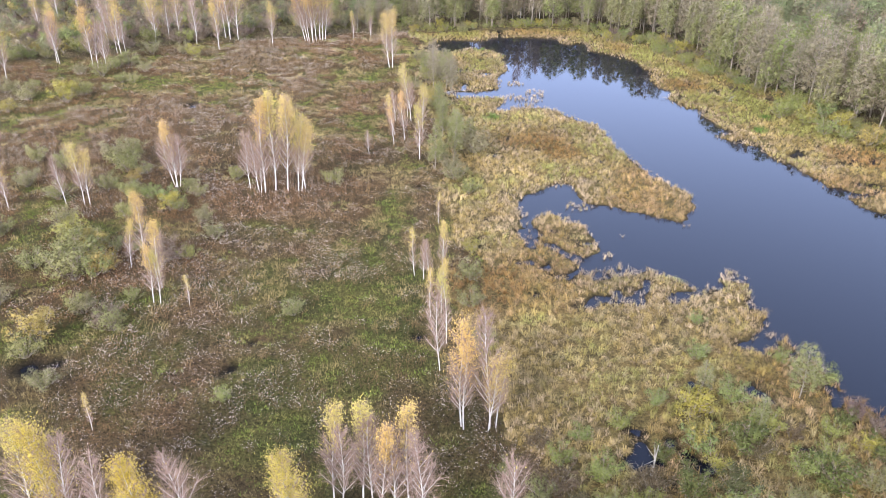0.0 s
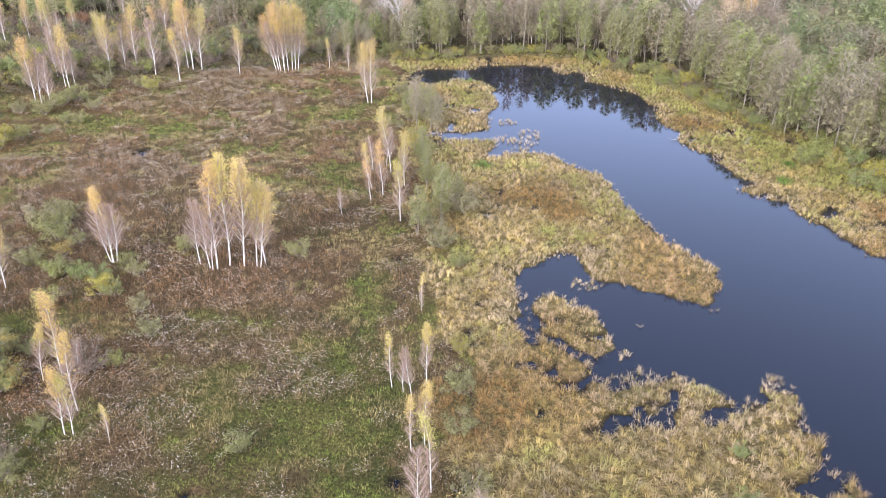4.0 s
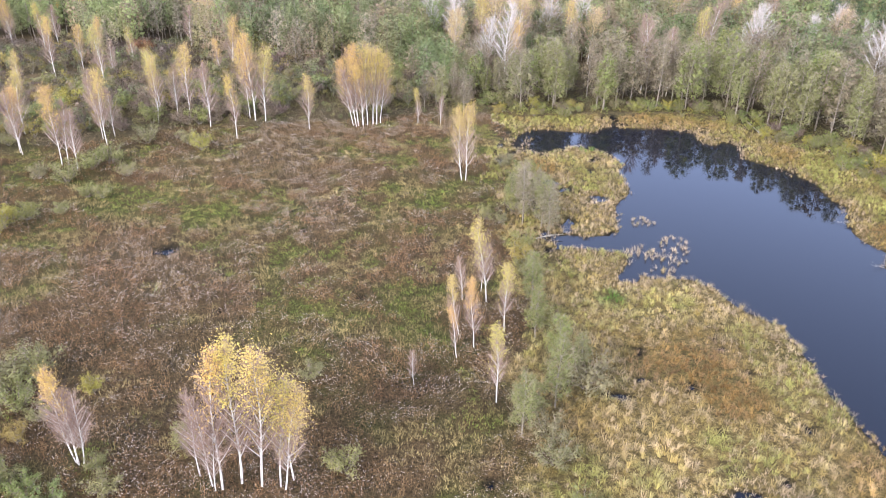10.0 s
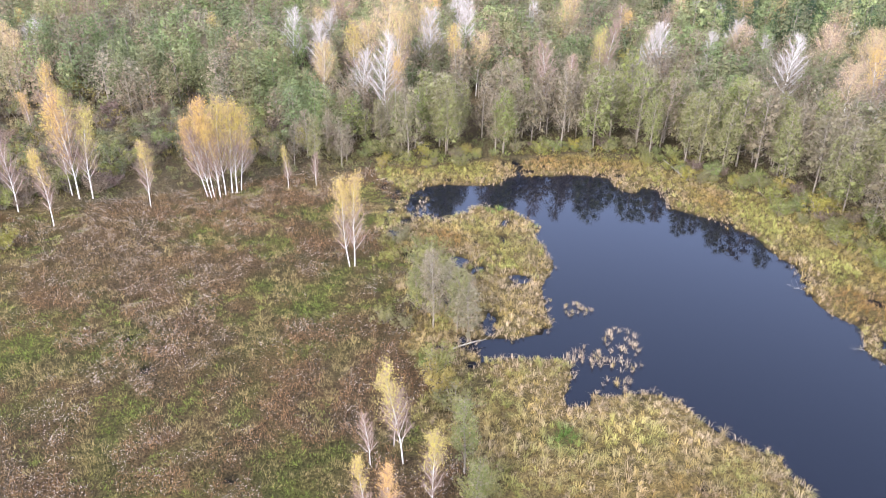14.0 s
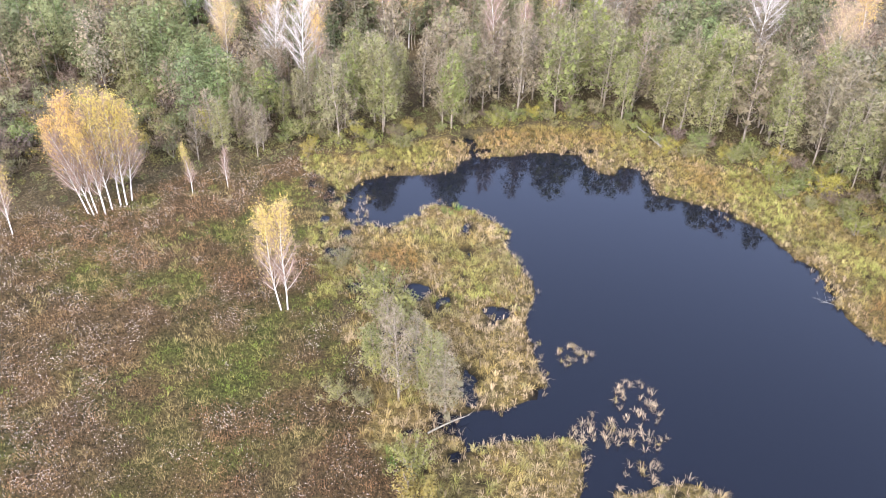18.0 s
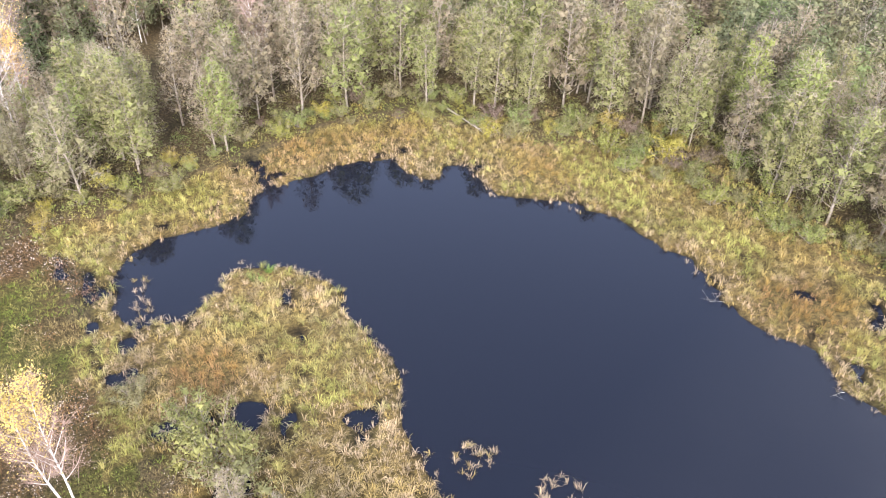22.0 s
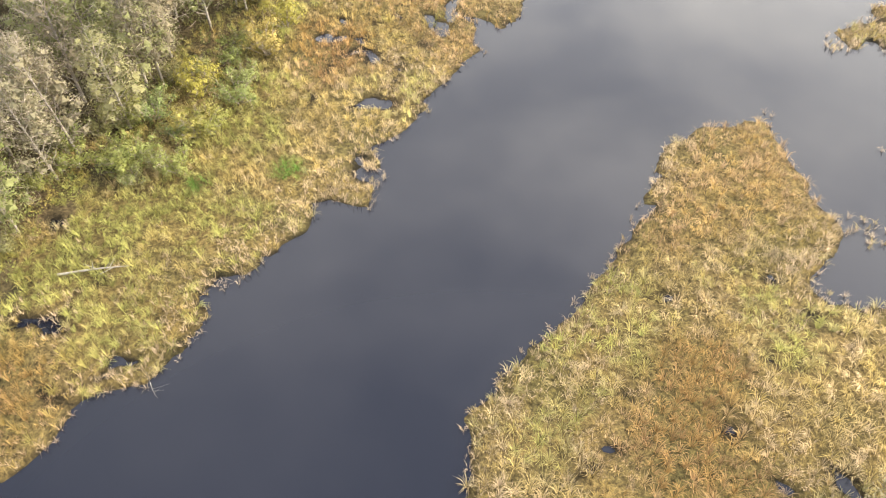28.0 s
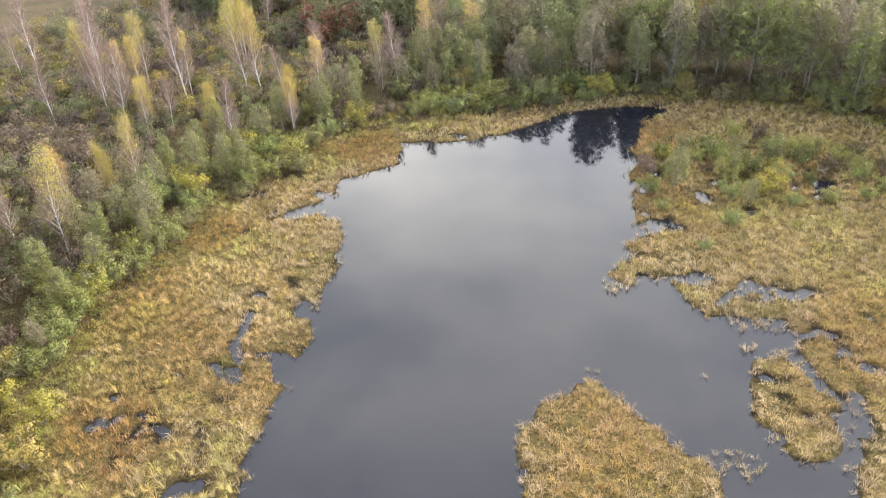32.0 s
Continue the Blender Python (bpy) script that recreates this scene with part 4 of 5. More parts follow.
r = np.random.default_rng(34)
bx, by = jitter_grid(26, 66, 150, 232, 2.9, r)
e = edge_distance(bx, by, WOOD_EDGE, closed=False)
ok = (e < 7) & (inside(bx, by, MARSH) | (bx > 36)) & (r.random(bx.size) < 0.85 - 0.07 * e) & (lake_depth(bx, by) < -3)
bushes([(x, y, 2.2 + 2.6 * q, 1 if q > 0.93 else 0 if q < 0.25 else 3) for x, y, q in zip(bx[ok].tolist(), by[ok].tolist(), r.random(int(ok.sum())).tolist())], "young alder bushes at the wood's edge")
bushes([(-141, 242, 6.5, 5), (-145, 246, 6.0, 5), (-109, 267, 9.0, 1), (-112, 270, 8.0, 1), (-118, 258, 6.5, 1), (12, 297, 12.0, 1), (31, 322, 14.0, 5), (115, 51, 13.0, 5), (112.3, 116, 7.0, 4), (-94, 191, 4.2, 1), (-106, 191, 4.5, 0), (-98, 193, 4.0, 0), (-76.3, 119.8, 5.2, 0), (-74.5, 123, 5.0, 0), (-66.4, 107, 3.6, 3), (-62.8, 107.3, 3.0, 3), (-59.3, 106.6, 3.2, 3), (-71.9, 109.9, 3.4, 0), (-50.8, 88.4, 4.6, 4), (-44.7, 131.6, 2.8, 0), (-61.5, 86.1, 5.4, 0), (-66.6, 91.5, 4.6, 1), (-64.5, 88.6, 5.0, 0), (-31.2, 61.8, 2.0, 3), (-50.2, 72.4, 3.4, 4), (-55.6, 74.6, 3.0, 0)], "single shrubs and low trees")
bx, by = jitter_grid(-48, 38, 216, 252, 2.7, r)
e = edge_distance(bx, by, WOOD_EDGE, closed=False)
ok = ((~inside(bx, by, MARSH) & (e < 5.5)) | (e < 1.5)) & ~inside(bx, by, MEADOW) & (r.random(bx.size) < 0.72) & (lake_depth(bx, by) < -1.5)
bushes([(x, y, 1.5 + 2.2 * ((q * 5.7) % 1), 1 if q > 0.72 else 4 if q > 0.6 else 3 if q > 0.3 else 0) for x, y, q in zip(bx[ok].tolist(), by[ok].tolist(), r.random(int(ok.sum())).tolist())], "shrubs at the foot of the wood")
bx, by = jitter_grid(2, 84, 26, 66, 2.7, r)
e = edge_distance(bx, by, WOOD_EDGE, closed=False)
ok = ((~inside(bx, by, MARSH) & (e < 6)) | ((e < 2) & (by > 35))) & (r.random(bx.size) < 0.75) & (lake_depth(bx, by) < -0.6)
bushes([(x, y, 2.2 + 3.0 * ((q * 5.7) % 1), 1 if q > 0.85 else 2 if q > 0.75 else 3 if q > 0.3 else 0) for x, y, q in zip(bx[ok].tolist(), by[ok].tolist(), r.random(int(ok.sum())).tolist())], "shrubs along the lake's far end")
bushes([(12, 54, 3.4, 3), (16, 52, 3.6, 0), (21, 55, 3.8, 3), (26, 57, 3.2, 0), (30, 64, 3.0, 3), (33, 61, 3.4, 0), (9, 54, 3.0, 0), (4, 59.5, 2.8, 3), (28, 53, 3.6, 3), (34, 66, 2.6, 1), (2.5, 54, 3.0, 0), (19, 61, 2.6, 1)], "low shrubs in the wet corner of the marsh")
bushes([(72, 149, 4, 0), (76, 143, 4.5, 0), (69, 153, 3.6, 1), (80, 133, 4.5, 0), (80, 126, 4, 0), (82, 119, 4, 0), (74, 150, 3.5, 1), (83, 108, 3.5, 0), (81, 98, 3.6, 0), (79, 138, 3.2, 1), (84, 92, 4, 0)], "bushes on the far bank")

bx, by = jitter_grid(60, 100, 58, 152, 2.6, r)
e = edge_distance(bx, by, WOOD_EDGE, closed=False)
ok = ~inside(bx, by, MARSH) & (e < 12) & (r.random(bx.size) < 0.85 - 0.05 * e)
bushes([(x, y, 2.2 + 2.8 * q, 1 if q > 0.86 else 3 if q > 0.45 else 2 if q < 0.2 else 4) for x, y, q in zip(bx[ok].tolist(), by[ok].tolist(), r.random(int(ok.sum())).tolist())], "shrubs along the far bank")
bushes([(22, 72, 3.4, 3), (31, 68, 2.8, 3), (14, 70, 2.4, 3), (20, 87, 2.0, 3), (27, 62, 3.2, 3), (10, 66, 2.6, 3), (18, 54, 3.6, 3), (6, 63, 2.4, 3)], "young alders in the flooded marsh")

bx, by = jitter_grid(-150, -46, 150, 262, 4.6, r)
ok = ~inside(bx, by, MEADOW) & ~inside(bx, by, MARSH) & (edge_distance(bx, by, MEADOW) < 42) & (edge_distance(bx, by, MEADOW) > 1.5) & (r.random(bx.size) < 0.62)
BRUSH = zip(bx[ok].tolist(), by[ok].tolist(), r.random(int(ok.sum())).tolist(), value_noise(bx[ok], by[ok], 16, 95).tolist())
bushes([(x, y, 2.6 + 3.4 * ((q * 7.3) % 1), 4 if q + g < 0.75 else 3 if q > 0.86 else 1 if q > 0.78 else 0) for x, y, q, g in BRUSH], "brushwood beyond the meadow")

MARGIN_ALDERS = [(-17.6, 135.4, 9.5), (-23.5, 154.1, 9.5), (-20.3, 129.7, 9.0), (-18.5, 143.3, 7.5), (-15.6, 142.0, 6.5), (-29.4, 179.7, 11.5), (-26.3, 179.7, 9.8), (-24.8, 177.4, 8.5), (-32.0, 183.7, 7.0), (-27.5, 182.5, 9.0), (-30.5, 187, 8.0), (-24.9, 180.5, 8.0), (-22, 148, 8.0), (18.9, 73.0, 4.5), (29.4, 74.0, 7.2), (23.4, 66.4, 5.6)]
for x, y, h in MARGIN_ALDERS:
    plant("alder_tree", (BROWN_ALDERS if y > 170 and int(abs(x * 3)) % 3 else GREEN_ALDERS)[int(abs(x * 7 + y)) % 4], x, y, h / 12.0, (x + y) % 6.28, 0, 0, "grey-green alder with a thin airy crown", "tree", "alders in the marsh margin")

# alders along the wood's edge, one by one
r = np.random.default_rng(5)
ax, ay = jitter_grid(-60, 110, 12, 275, 4.85, r)
edge = edge_distance(ax, ay, WOOD_EDGE, closed=False)
ok = ~inside(ax, ay, MARSH) & ~inside(ax, ay, MEADOW) & (edge > 0.8 + 3 * value_noise(ax, ay, 9, 81)) & (edge < 20) & (ay > 16) & (lake_depth(ax, ay) < -1.2) & ((ax < 62) | (ay > 148) | (ay < 60) | ((edge < 16) & (r.random(ax.size) < 0.6)))
ax, ay, edge = ax[ok], ay[ok], edge[ok]
for x, y, e in zip(ax, ay, edge):
    h = (12.0 + 5.5 * r.random()) * (0.66 + 0.34 * min(e / (5 if y > 60 else 2), 1)) * (1.0 if y > 150 else 1.1 if y < 60 else 0.85) * (0.62 if x > 62 and y < 148 or x < -42 else 1)
    brown = r.random() < (0.05 if x > 25 else 0.25) + 0.5 * float(value_noise(np.array([x]), np.array([y]), 16, 79)[0])
    plant("alder_tree", (BROWN_ALDERS if brown else GREEN_ALDERS)[r.integers(0, 4)], x, y, h / 12.0, r.random() * 6.28, 0.06 * r.random(), r.random() * 6.28, "grey-brown alder with a thin twiggy autumn crown" if brown else "grey-green alder with a leafy rounded crown", "tree", "alders at the wood's edge")

# the wood behind: stands of trees, and brush
def tree_shape(seed, kind, per=1.0, leaf=1.0):
    """Crown and stem of one tree of a stand, 12 m high (brush: 4 m)."""
    q = np.random.default_rng(seed)
    if kind == "brush":
        a, w = np.arange(7) * 2.4, 0.4 + 1.0 * q.random(7)
        L = np.stack([w * np.cos(a), w * np.sin(a), 1.2 + 2.2 * q.random(7), 0.6 + 0.4 * q.random(7)], 1)
        V, F, N = crown_cloud(L, q, 36, 0.26, 1.0, 0.28, 5)
        TV, TF = join([tube([(0, 0, 0), (x * 0.6, y * 0.6, z * 0.6), (x, y, z + 0.6)], [0.06, 0.04, 0.012], 3) for x, y, z, w in L])
        return V, F, N, TV, TF
    if kind == "spruce":
        f = 0.12 + 0.86 * (np.arange(44) + q.random(44)) / 44
        a, w = np.arange(44) * 2.4, 2.1 * (1.02 - f) ** 0.9
        L = np.stack([w * 0.7 * np.cos(a), w * 0.7 * np.sin(a), 12.5 * f, 0.24 + w * 0.34], 1)
        V, F, N = crown_cloud(L, q, 26 * per, 0.3 * leaf, 5.0, 0.2, 4, 0.5)
    else:
        L = alder_lumps(q, 12.0, 0.95 + 0.45 * q.random(), 34)
        V, F, N = crown_cloud(L, q, (42 if kind == "leafy" else 23) * per, 0.235 * leaf, 4.8, 0.33, 7 if kind == "leafy" else 3)
    t = np.linspace(0, 1, 4)
    TV, TF = tube(np.stack([0.3 * np.sin(t * 3 + seed), 0.3 * np.cos(t * 2 + seed), 11.5 * t], 1), 0.14 * (1 - t) + 0.02, 3)
    if kind == "airy":
        TV, TF = join([(TV, TF)] + [tube([(0, 0, z - 1.2), (x, y, z + 0.5)], [0.05, 0.012], 3) for x, y, z, w in L[::2]])
    return V, F, N, TV, TF


SHAPES = {"leafy": [tree_shape(300 + k, "leafy") for k in range(6)], "airy": [tree_shape(320 + k, "airy") for k in range(4)], "spruce": [tree_shape(340 + k, "spruce") for k in range(3)], "brush": [tree_shape(360 + k, "brush") for k in range(6)],
          "far_leafy": [tree_shape(300 + k, "leafy", 0.5, 1.35) for k in range(6)], "far_airy": [tree_shape(320 + k, "airy", 0.5, 1.35) for k in range(4)]}
GREENS = np.array([(0.375, 0.41, 0.205), (0.33, 0.38, 0.19), (0.43, 0.44, 0.225), (0.38, 0.45, 0.20), (0.34, 0.35, 0.19), (0.45, 0.42, 0.23)])
BROWNS = np.array([(0.46, 0.36, 0.25), (0.44, 0.38, 0.28), (0.40, 0.31, 0.22), (0.48, 0.42, 0.30)])
NEEDLES = np.array([(0.11, 0.17, 0.09), (0.14, 0.20, 0.10), (0.10, 0.15, 0.09)])
SCRUBS = np.array([(0.36, 0.30, 0.22), (0.32, 0.33, 0.18), (0.40, 0.34, 0.19), (0.29, 0.22, 0.19), (0.33, 0.36, 0.16), (0.50, 0.41, 0.14), (0.36, 0.27, 0.20)])


def stand(seed, mix, radius, gap, low, high):
    """One clump of trees as a crown mesh and a stem mesh."""
    q = np.random.default_rng(seed)
    at_, Vs, Fs, Ns, Ts, stems, k = [], [], [], [], [], [], 0
    for trial in range(160):
        a, d = q.random() * 6.28, radius * math.sqrt(q.random())
        p = (d * math.cos(a), d * math.sin(a))
        if any(math.hypot(p[0] - u, p[1] - v) < gap for u, v in at_):
            continue
        at_.append(p)
        kind = mix[q.integers(0, len(mix))]
        V, F, N, TV, TF = SHAPES[kind][q.integers(0, len(SHAPES[kind]))]
        s = low + (high - low) * q.random()
        w, a = s * (0.9 + 0.3 * q.random()), q.random() * 6.28
        turn = np.array([[math.cos(a), -math.sin(a), 0], [math.sin(a), math.cos(a), 0], [0, 0, 1.0]])
        size, base = np.array([[w, w, s]]), np.array([[*p, 0]])
        Vs.append((V * size) @ turn.T + base)
        Fs.append(F + k)
        Ns.append(N @ turn.T)
        k += len(V)
        pal = {"leafy": GREENS, "airy": BROWNS, "far_leafy": GREENS, "far_airy": BROWNS, "spruce": NEEDLES, "brush": SCRUBS}[kind]
        Ts.append(np.tile(pal[q.integers(0, len(pal))] * (0.75 + 0.45 * q.random()), (len(V), 1)))
        stems.append(((TV * size) @ turn.T + base, TF))
    return (tri_mesh("stand_crown", np.concatenate(Vs), np.concatenate(Fs), M_FAR, np.concatenate(Ts), normals=np.concatenate(Ns)), tri_mesh("stand_trunk", *join(stems), M_ALDER))


GREEN_STANDS = [stand(400 + k, ("leafy", "leafy", "leafy", "airy"), 8.5, 4.0, 0.85, 1.35) for k in range(4)]
BROWN_STANDS = [stand(410 + k, ("leafy", "airy", "airy"), 8.5, 4.0, 0.8, 1.3) for k in range(4)]
FAR_GREEN = [stand(440 + k, ("far_leafy", "far_leafy", "far_leafy", "far_airy"), 8.5, 4.0, 0.85, 1.35) for k in range(4)]
FAR_BROWN = [stand(450 + k, ("far_leafy", "far_airy", "far_airy"), 8.5, 4.0, 0.8, 1.3) for k in range(4)]
SPRUCE_STANDS = [stand(420 + k, ("spruce", "spruce", "spruce", "leafy"), 8.5, 4.2, 1.0, 1.6) for k in range(2)]
BRUSH_STANDS = [stand(430 + k, ("brush",), 8.5, 2.6, 0.55, 1.35) for k in range(5)]
woods = new("woodland")
tagged(woods, "mixed grey-green and brown autumn woodland", "woodland", kind="stuff")
brushland = new("brushland")
tagged(brushland, "grey, brown and olive brushwood behind the meadow", "brushwood", kind="stuff")


def set_stand(pair, parent, x, y, size, turn):
    z = float(height_at(x, y)[0]) - 0.25
    for key, me in zip(("crown", "trunk"), pair):
        p = new(key, me)
        p.matrix_world = pose(x, y, z, 0, 0, math.degrees(turn)) @ Matrix.Scale(size, 4)
        p.parent = parent


r = np.random.default_rng(9)
wx, wy = jitter_grid(-235, 235, -60, 430, 13.0, r)
edge = edge_distance(wx, wy, WOOD_EDGE, closed=False)
seen = ((wy > 205) & (wy < 385) & (wx > -0.72 * wy - 12) & (wx < 0.28 * (wy - 200) + 75)) | ((wx > 30) & (wx < 112) & (wy > 60) & (wy < 300)) | ((wx > 5) & (wx < 185) & (wy > -15) & (wy <= 150)) | ((wx < -60) & (wy > 120) & (wx > -0.8 * wy - 20))
dry_land = ~inside(wx, wy, MARSH) & ~inside(wx, wy, MEADOW) & (edge_distance(wx, wy, MEADOW) > 9)
low_land = ((wx < -78) & (wy < 250)) | ((wx < -50) & (wy < 238)) | ((wx > 78) & (wy < 140) & (wy > 45) & (value_noise(wx, wy, 26, 83) < 0.72))
ok = seen & dry_land & ((edge > 26) | ((wy <= 62) & (edge > 25)) | ((wx > 70) & (wy < 146) & (edge > 20)) | ((wx < -46) & (edge > 12)))
for x, y, lo in zip(wx[ok].tolist(), wy[ok].tolist(), low_land[ok].tolist()):
    turn = r.random() * 6.28
    if lo:
        set_stand(BRUSH_STANDS[r.integers(0, 5)], brushland, x, y, 0.8 + 0.35 * r.random(), turn)
        continue
    needle = x > 28 and y > 305 and r.random() < 0.75
    brown = r.random() < 0.2 + 0.5 * float(value_noise(np.array([x]), np.array([y]), 30, 77)[0])
    far = y > 282 or x < -110
    kinds = SPRUCE_STANDS if needle else (FAR_BROWN if far else BROWN_STANDS) if brown else (FAR_GREEN if far else GREEN_STANDS)
    front = -78 < x < -26 and 226 < y < 267               # lower growth before the tall birches
    set_stand(kinds[r.integers(0, len(kinds))], woods, x, y, (0.62 if front else 1.15 if needle else 0.88) + 0.22 * r.random(), turn)
# brush between the meadow and the wood, and on the far bank
wx, wy = jitter_grid(-300, 215, 20, 330, 12.0, r)
edge = edge_distance(wx, wy, WOOD_EDGE, closed=False)
near = edge_distance(wx, wy, MEADOW)
ok = ~inside(wx, wy, MARSH) & ~inside(wx, wy, MEADOW) & (near > 6) & ((((wx < -50) & (wy > 90) & (near < 60) & (wx > -0.8 * (wy - 30) - 62)) & (r.random(wx.size) < 0.75)) | ((wx > 78) & (wx < 180) & (wy < 150) & (edge > 9)))
for x, y in zip(wx[ok].tolist(), wy[ok].tolist()):
    set_stand(BRUSH_STANDS[r.integers(0, 5)], brushland, x, y, 0.6 + 0.4 * r.random(), r.random() * 6.28)

# ---- undergrowth of the wood ----
r = np.random.default_rng(12)
ux, uy = jitter_grid(-150, 130, 25, 300, 1.35, r)
edge = edge_distance(ux, uy, WOOD_EDGE, closed=False)
out_ = ~inside(ux, uy, MARSH) & ~inside(ux, uy, MEADOW)
rim = (np.abs(edge) < 3.0) & (ux > -46)
ok = (out_ & (edge < 11) & (r.random(ux.size) < 0.85)) | (out_ & (edge < 34) & (r.random(ux.size) < 0.33)) | rim | (out_ & (ux < -46) & (edge_distance(ux, uy, MEADOW) < 26) & (uy > 140) & (r.random(ux.size) < 0.6))
ok &= lake_depth(ux, uy) < -1.0
ux, uy, edge, rim = ux[ok], uy[ok], edge[ok], rim[ok]
uz = height_at(ux, uy)
n = 60
PAL_U = np.array([(0.34, 0.32, 0.13), (0.30, 0.30, 0.15), (0.36, 0.28, 0.18), (0.28, 0.22, 0.16), (0.38, 0.35, 0.12), (0.30, 0.35, 0.13)])
PAL_RIM = np.array([(0.52, 0.47, 0.13), (0.46, 0.45, 0.14), (0.42, 0.46, 0.13), (0.54, 0.43, 0.13), (0.44, 0.39, 0.18), (0.40, 0.46, 0.14)])
kind = r.integers(0, 6, len(ux))
tone = np.where(rim[:, None], PAL_RIM[kind], PAL_U[kind]) * (0.66 + 0.4 * r.random((len(ux), 1)))
v = r.normal(size=(len(ux), n, 3))
v /= np.linalg.norm(v, axis=2)[:, :, None]
v *= (0.8 + 0.2 * r.random((len(ux), n, 1)))
size = (0.5 + 0.75 * r.random(len(ux)) ** 1.5)[:, None, None]
P = np.stack([ux, uy, uz + 0.55], 1)[:, None, :] + v * size * np.array([[[1.15, 1.15, 0.8]]])
P = P.reshape(-1, 3)
P[:, 2] = np.maximum(P[:, 2], np.repeat(uz, n) + 0.1)
V, Fc = leaves(P, np.array(0.22), r, np.array([[0, 0, 0.7]]) + 0.8 * v.reshape(-1, 3), 0.2)
under = new("undergrowth", tri_mesh("undergrowth", V, Fc, M_FAR, np.repeat(np.repeat(tone, n, axis=0), 3, axis=0)))
tagged(under, "low yellow-green and brown shrubs under the trees", "undergrowth", kind="stuff")

# ---- reeds and sedge ----
r = np.random.default_rng(15)
STRAW, GOLD, LIME, RUST = np.array([0.83, 0.63, 0.40]), np.array([0.74, 0.55, 0.20]), np.array([0.60, 0.58, 0.17]), np.array([0.50, 0.27, 0.09])
# thin stands out in the water: x, y, radius across and along
STANDS = [(-10.8, 186, 2.3, 1.9), (-5.4, 179.2, 2.2, 3.4), (-5.8, 174.5, 2.4, 1.4), (-10.2, 175.5, 2.6, 2.2), (5.2, 119, 2.4, 1.8), (12.4, 109.3, 0.6, 0.5), (21.9, 114.8, 0.7, 0.7), (-36, 215.5, 1.4, 1.8), (-35.5, 219.5, 1.3, 1.1), (6.8, 222.6, 0.9, 0.9), (10, 98.5, 3.5, 2.0), (9.5, 102.6, 1.2, 1.0), (26.5, 100.3, 2.4, 1.2), (8.0, 157, 1.4, 1.8), (-7, 170.5, 2.5, 1.3)]


# drifts of rust-brown sedge: x, y, radius
RUSTY = [(-3, 148, 5.5), (2, 143, 4), (29.5, 191, 4.5), (76, 86, 5), (40, 60, 6), (37, 74, 4), (-7, 92, 6), (57, 150, 5), (78, 118, 4), (-31, 205, 3)]


# small spots of fresh green: x, y, radius
FRESH = [(41, 161.5, 1.6), (-13.5, 160.3, 1.8), (-23, 216.4, 1.2), (-30.4, 170.6, 2.5), (44, 170, 1.2), (55, 136, 1.5)]


def reed_share(x, y, d):
    return np.clip(0.08 + 1.0 * np.clip(1 - (-d) / 6.0, 0, 1) ** 1.3 + np.where((y < 106) & (x > 2), 0.3, 0) + 1.5 * (fbm(x, y, 11, 51) - 0.5), 0, 1)


def marsh_tint(x, y, base):
    w = np.clip((value_noise(x, y, 15, 66) - np.where((y < 158) & (x > 30), 0.58, 0.76)) * 2.5, 0, 0.5)
    for px, py, pr in RUSTY:
        w = np.maximum(w, np.clip(1.5 - np.hypot(x - px, y - py) / pr + 0.8 * (value_noise(x, y, 2.5, 68) - 0.5), 0, 0.75))
    w = w[:, None]
    for px, py, pr in FRESH:
        g = np.clip(1.6 - np.hypot(x - px, y - py) / pr, 0, 1)[:, None]
        base = base * (1 - g) + np.array([0.22, 0.38, 0.07]) * g
    soft = (0.56 + 0.42 * value_noise(x, y, 1.5, 67) + 0.26 * value_noise(x, y, 6.0, 69))[:, None]
    return (base * (1 - w) + RUST * w) * soft * (0.78 + 0.44 * r.random(len(x)))[:, None]


# sedge tussocks: mops of long hanging blades
tx, ty = jitter_grid(-48, 88, 34, 248, 0.84, r)
d = lake_depth(tx, ty)
ok = (marsh_at(tx, ty) | ((tx > 20) & (edge_distance(tx, ty, WOOD_EDGE, closed=False) < 6) & (r.random(tx.size) < 0.6))) & (d < -0.1) & (r.random(tx.size) > reed_share(tx, ty, shore_depth(tx, ty)) * 0.7)
tx, ty, d = tx[ok], ty[ok], d[ok]
tz = np.maximum(height_at(tx, ty), 0.0) - 0.05
lime = np.clip((fbm(tx, ty, 7, 61) - 0.44) * 3.2 + 0.7 * (r.random(len(tx)) - 0.5) + np.where((tx > 15) | (ty > 195), np.clip((ty - 155) / 70, 0, 0.4), -0.1) - np.where(ty < 150, 0.1, 0.0), 0, 1)[:, None]
dry = np.clip(r.random((len(tx), 1)) * 1.1 - np.where((tx > 20) & (ty > 140), 0.45, 0.22)[:, None] + 0.5 * np.clip(1 + shore_depth(tx, ty) / 5, 0, 1)[:, None], 0, 0.9)
tint = marsh_tint(tx, ty, LIME * lime + (STRAW * dry + GOLD * (1 - dry)) * (1 - lime))
N = 22
k = np.repeat(np.arange(len(tx)), N)
big = (0.78 + 0.6 * r.random(len(tx)))[k]
heading = np.tile(np.arange(N) * 2.399, len(tx)) + r.random(len(k)) * 0.6
lay = (r.random(len(tx)) < 0.35)[k]
heading = np.where(lay, value_noise(tx, ty, 7, 71)[k] * 9 + r.normal(size=len(k)) * 0.8, heading)
root = np.stack([tx, ty, tz], 1)[k] + np.stack([np.cos(heading), np.sin(heading), np.zeros(len(k))], 1) * (0.26 * r.random(len(k)))[:, None]
V, Fc = blades(root, heading, (0.75 + 0.4 * r.random(len(k))) * big, 0.45 + 0.75 * r.random(len(k)), 0.022 + 0.022 * r.random(len(k)))
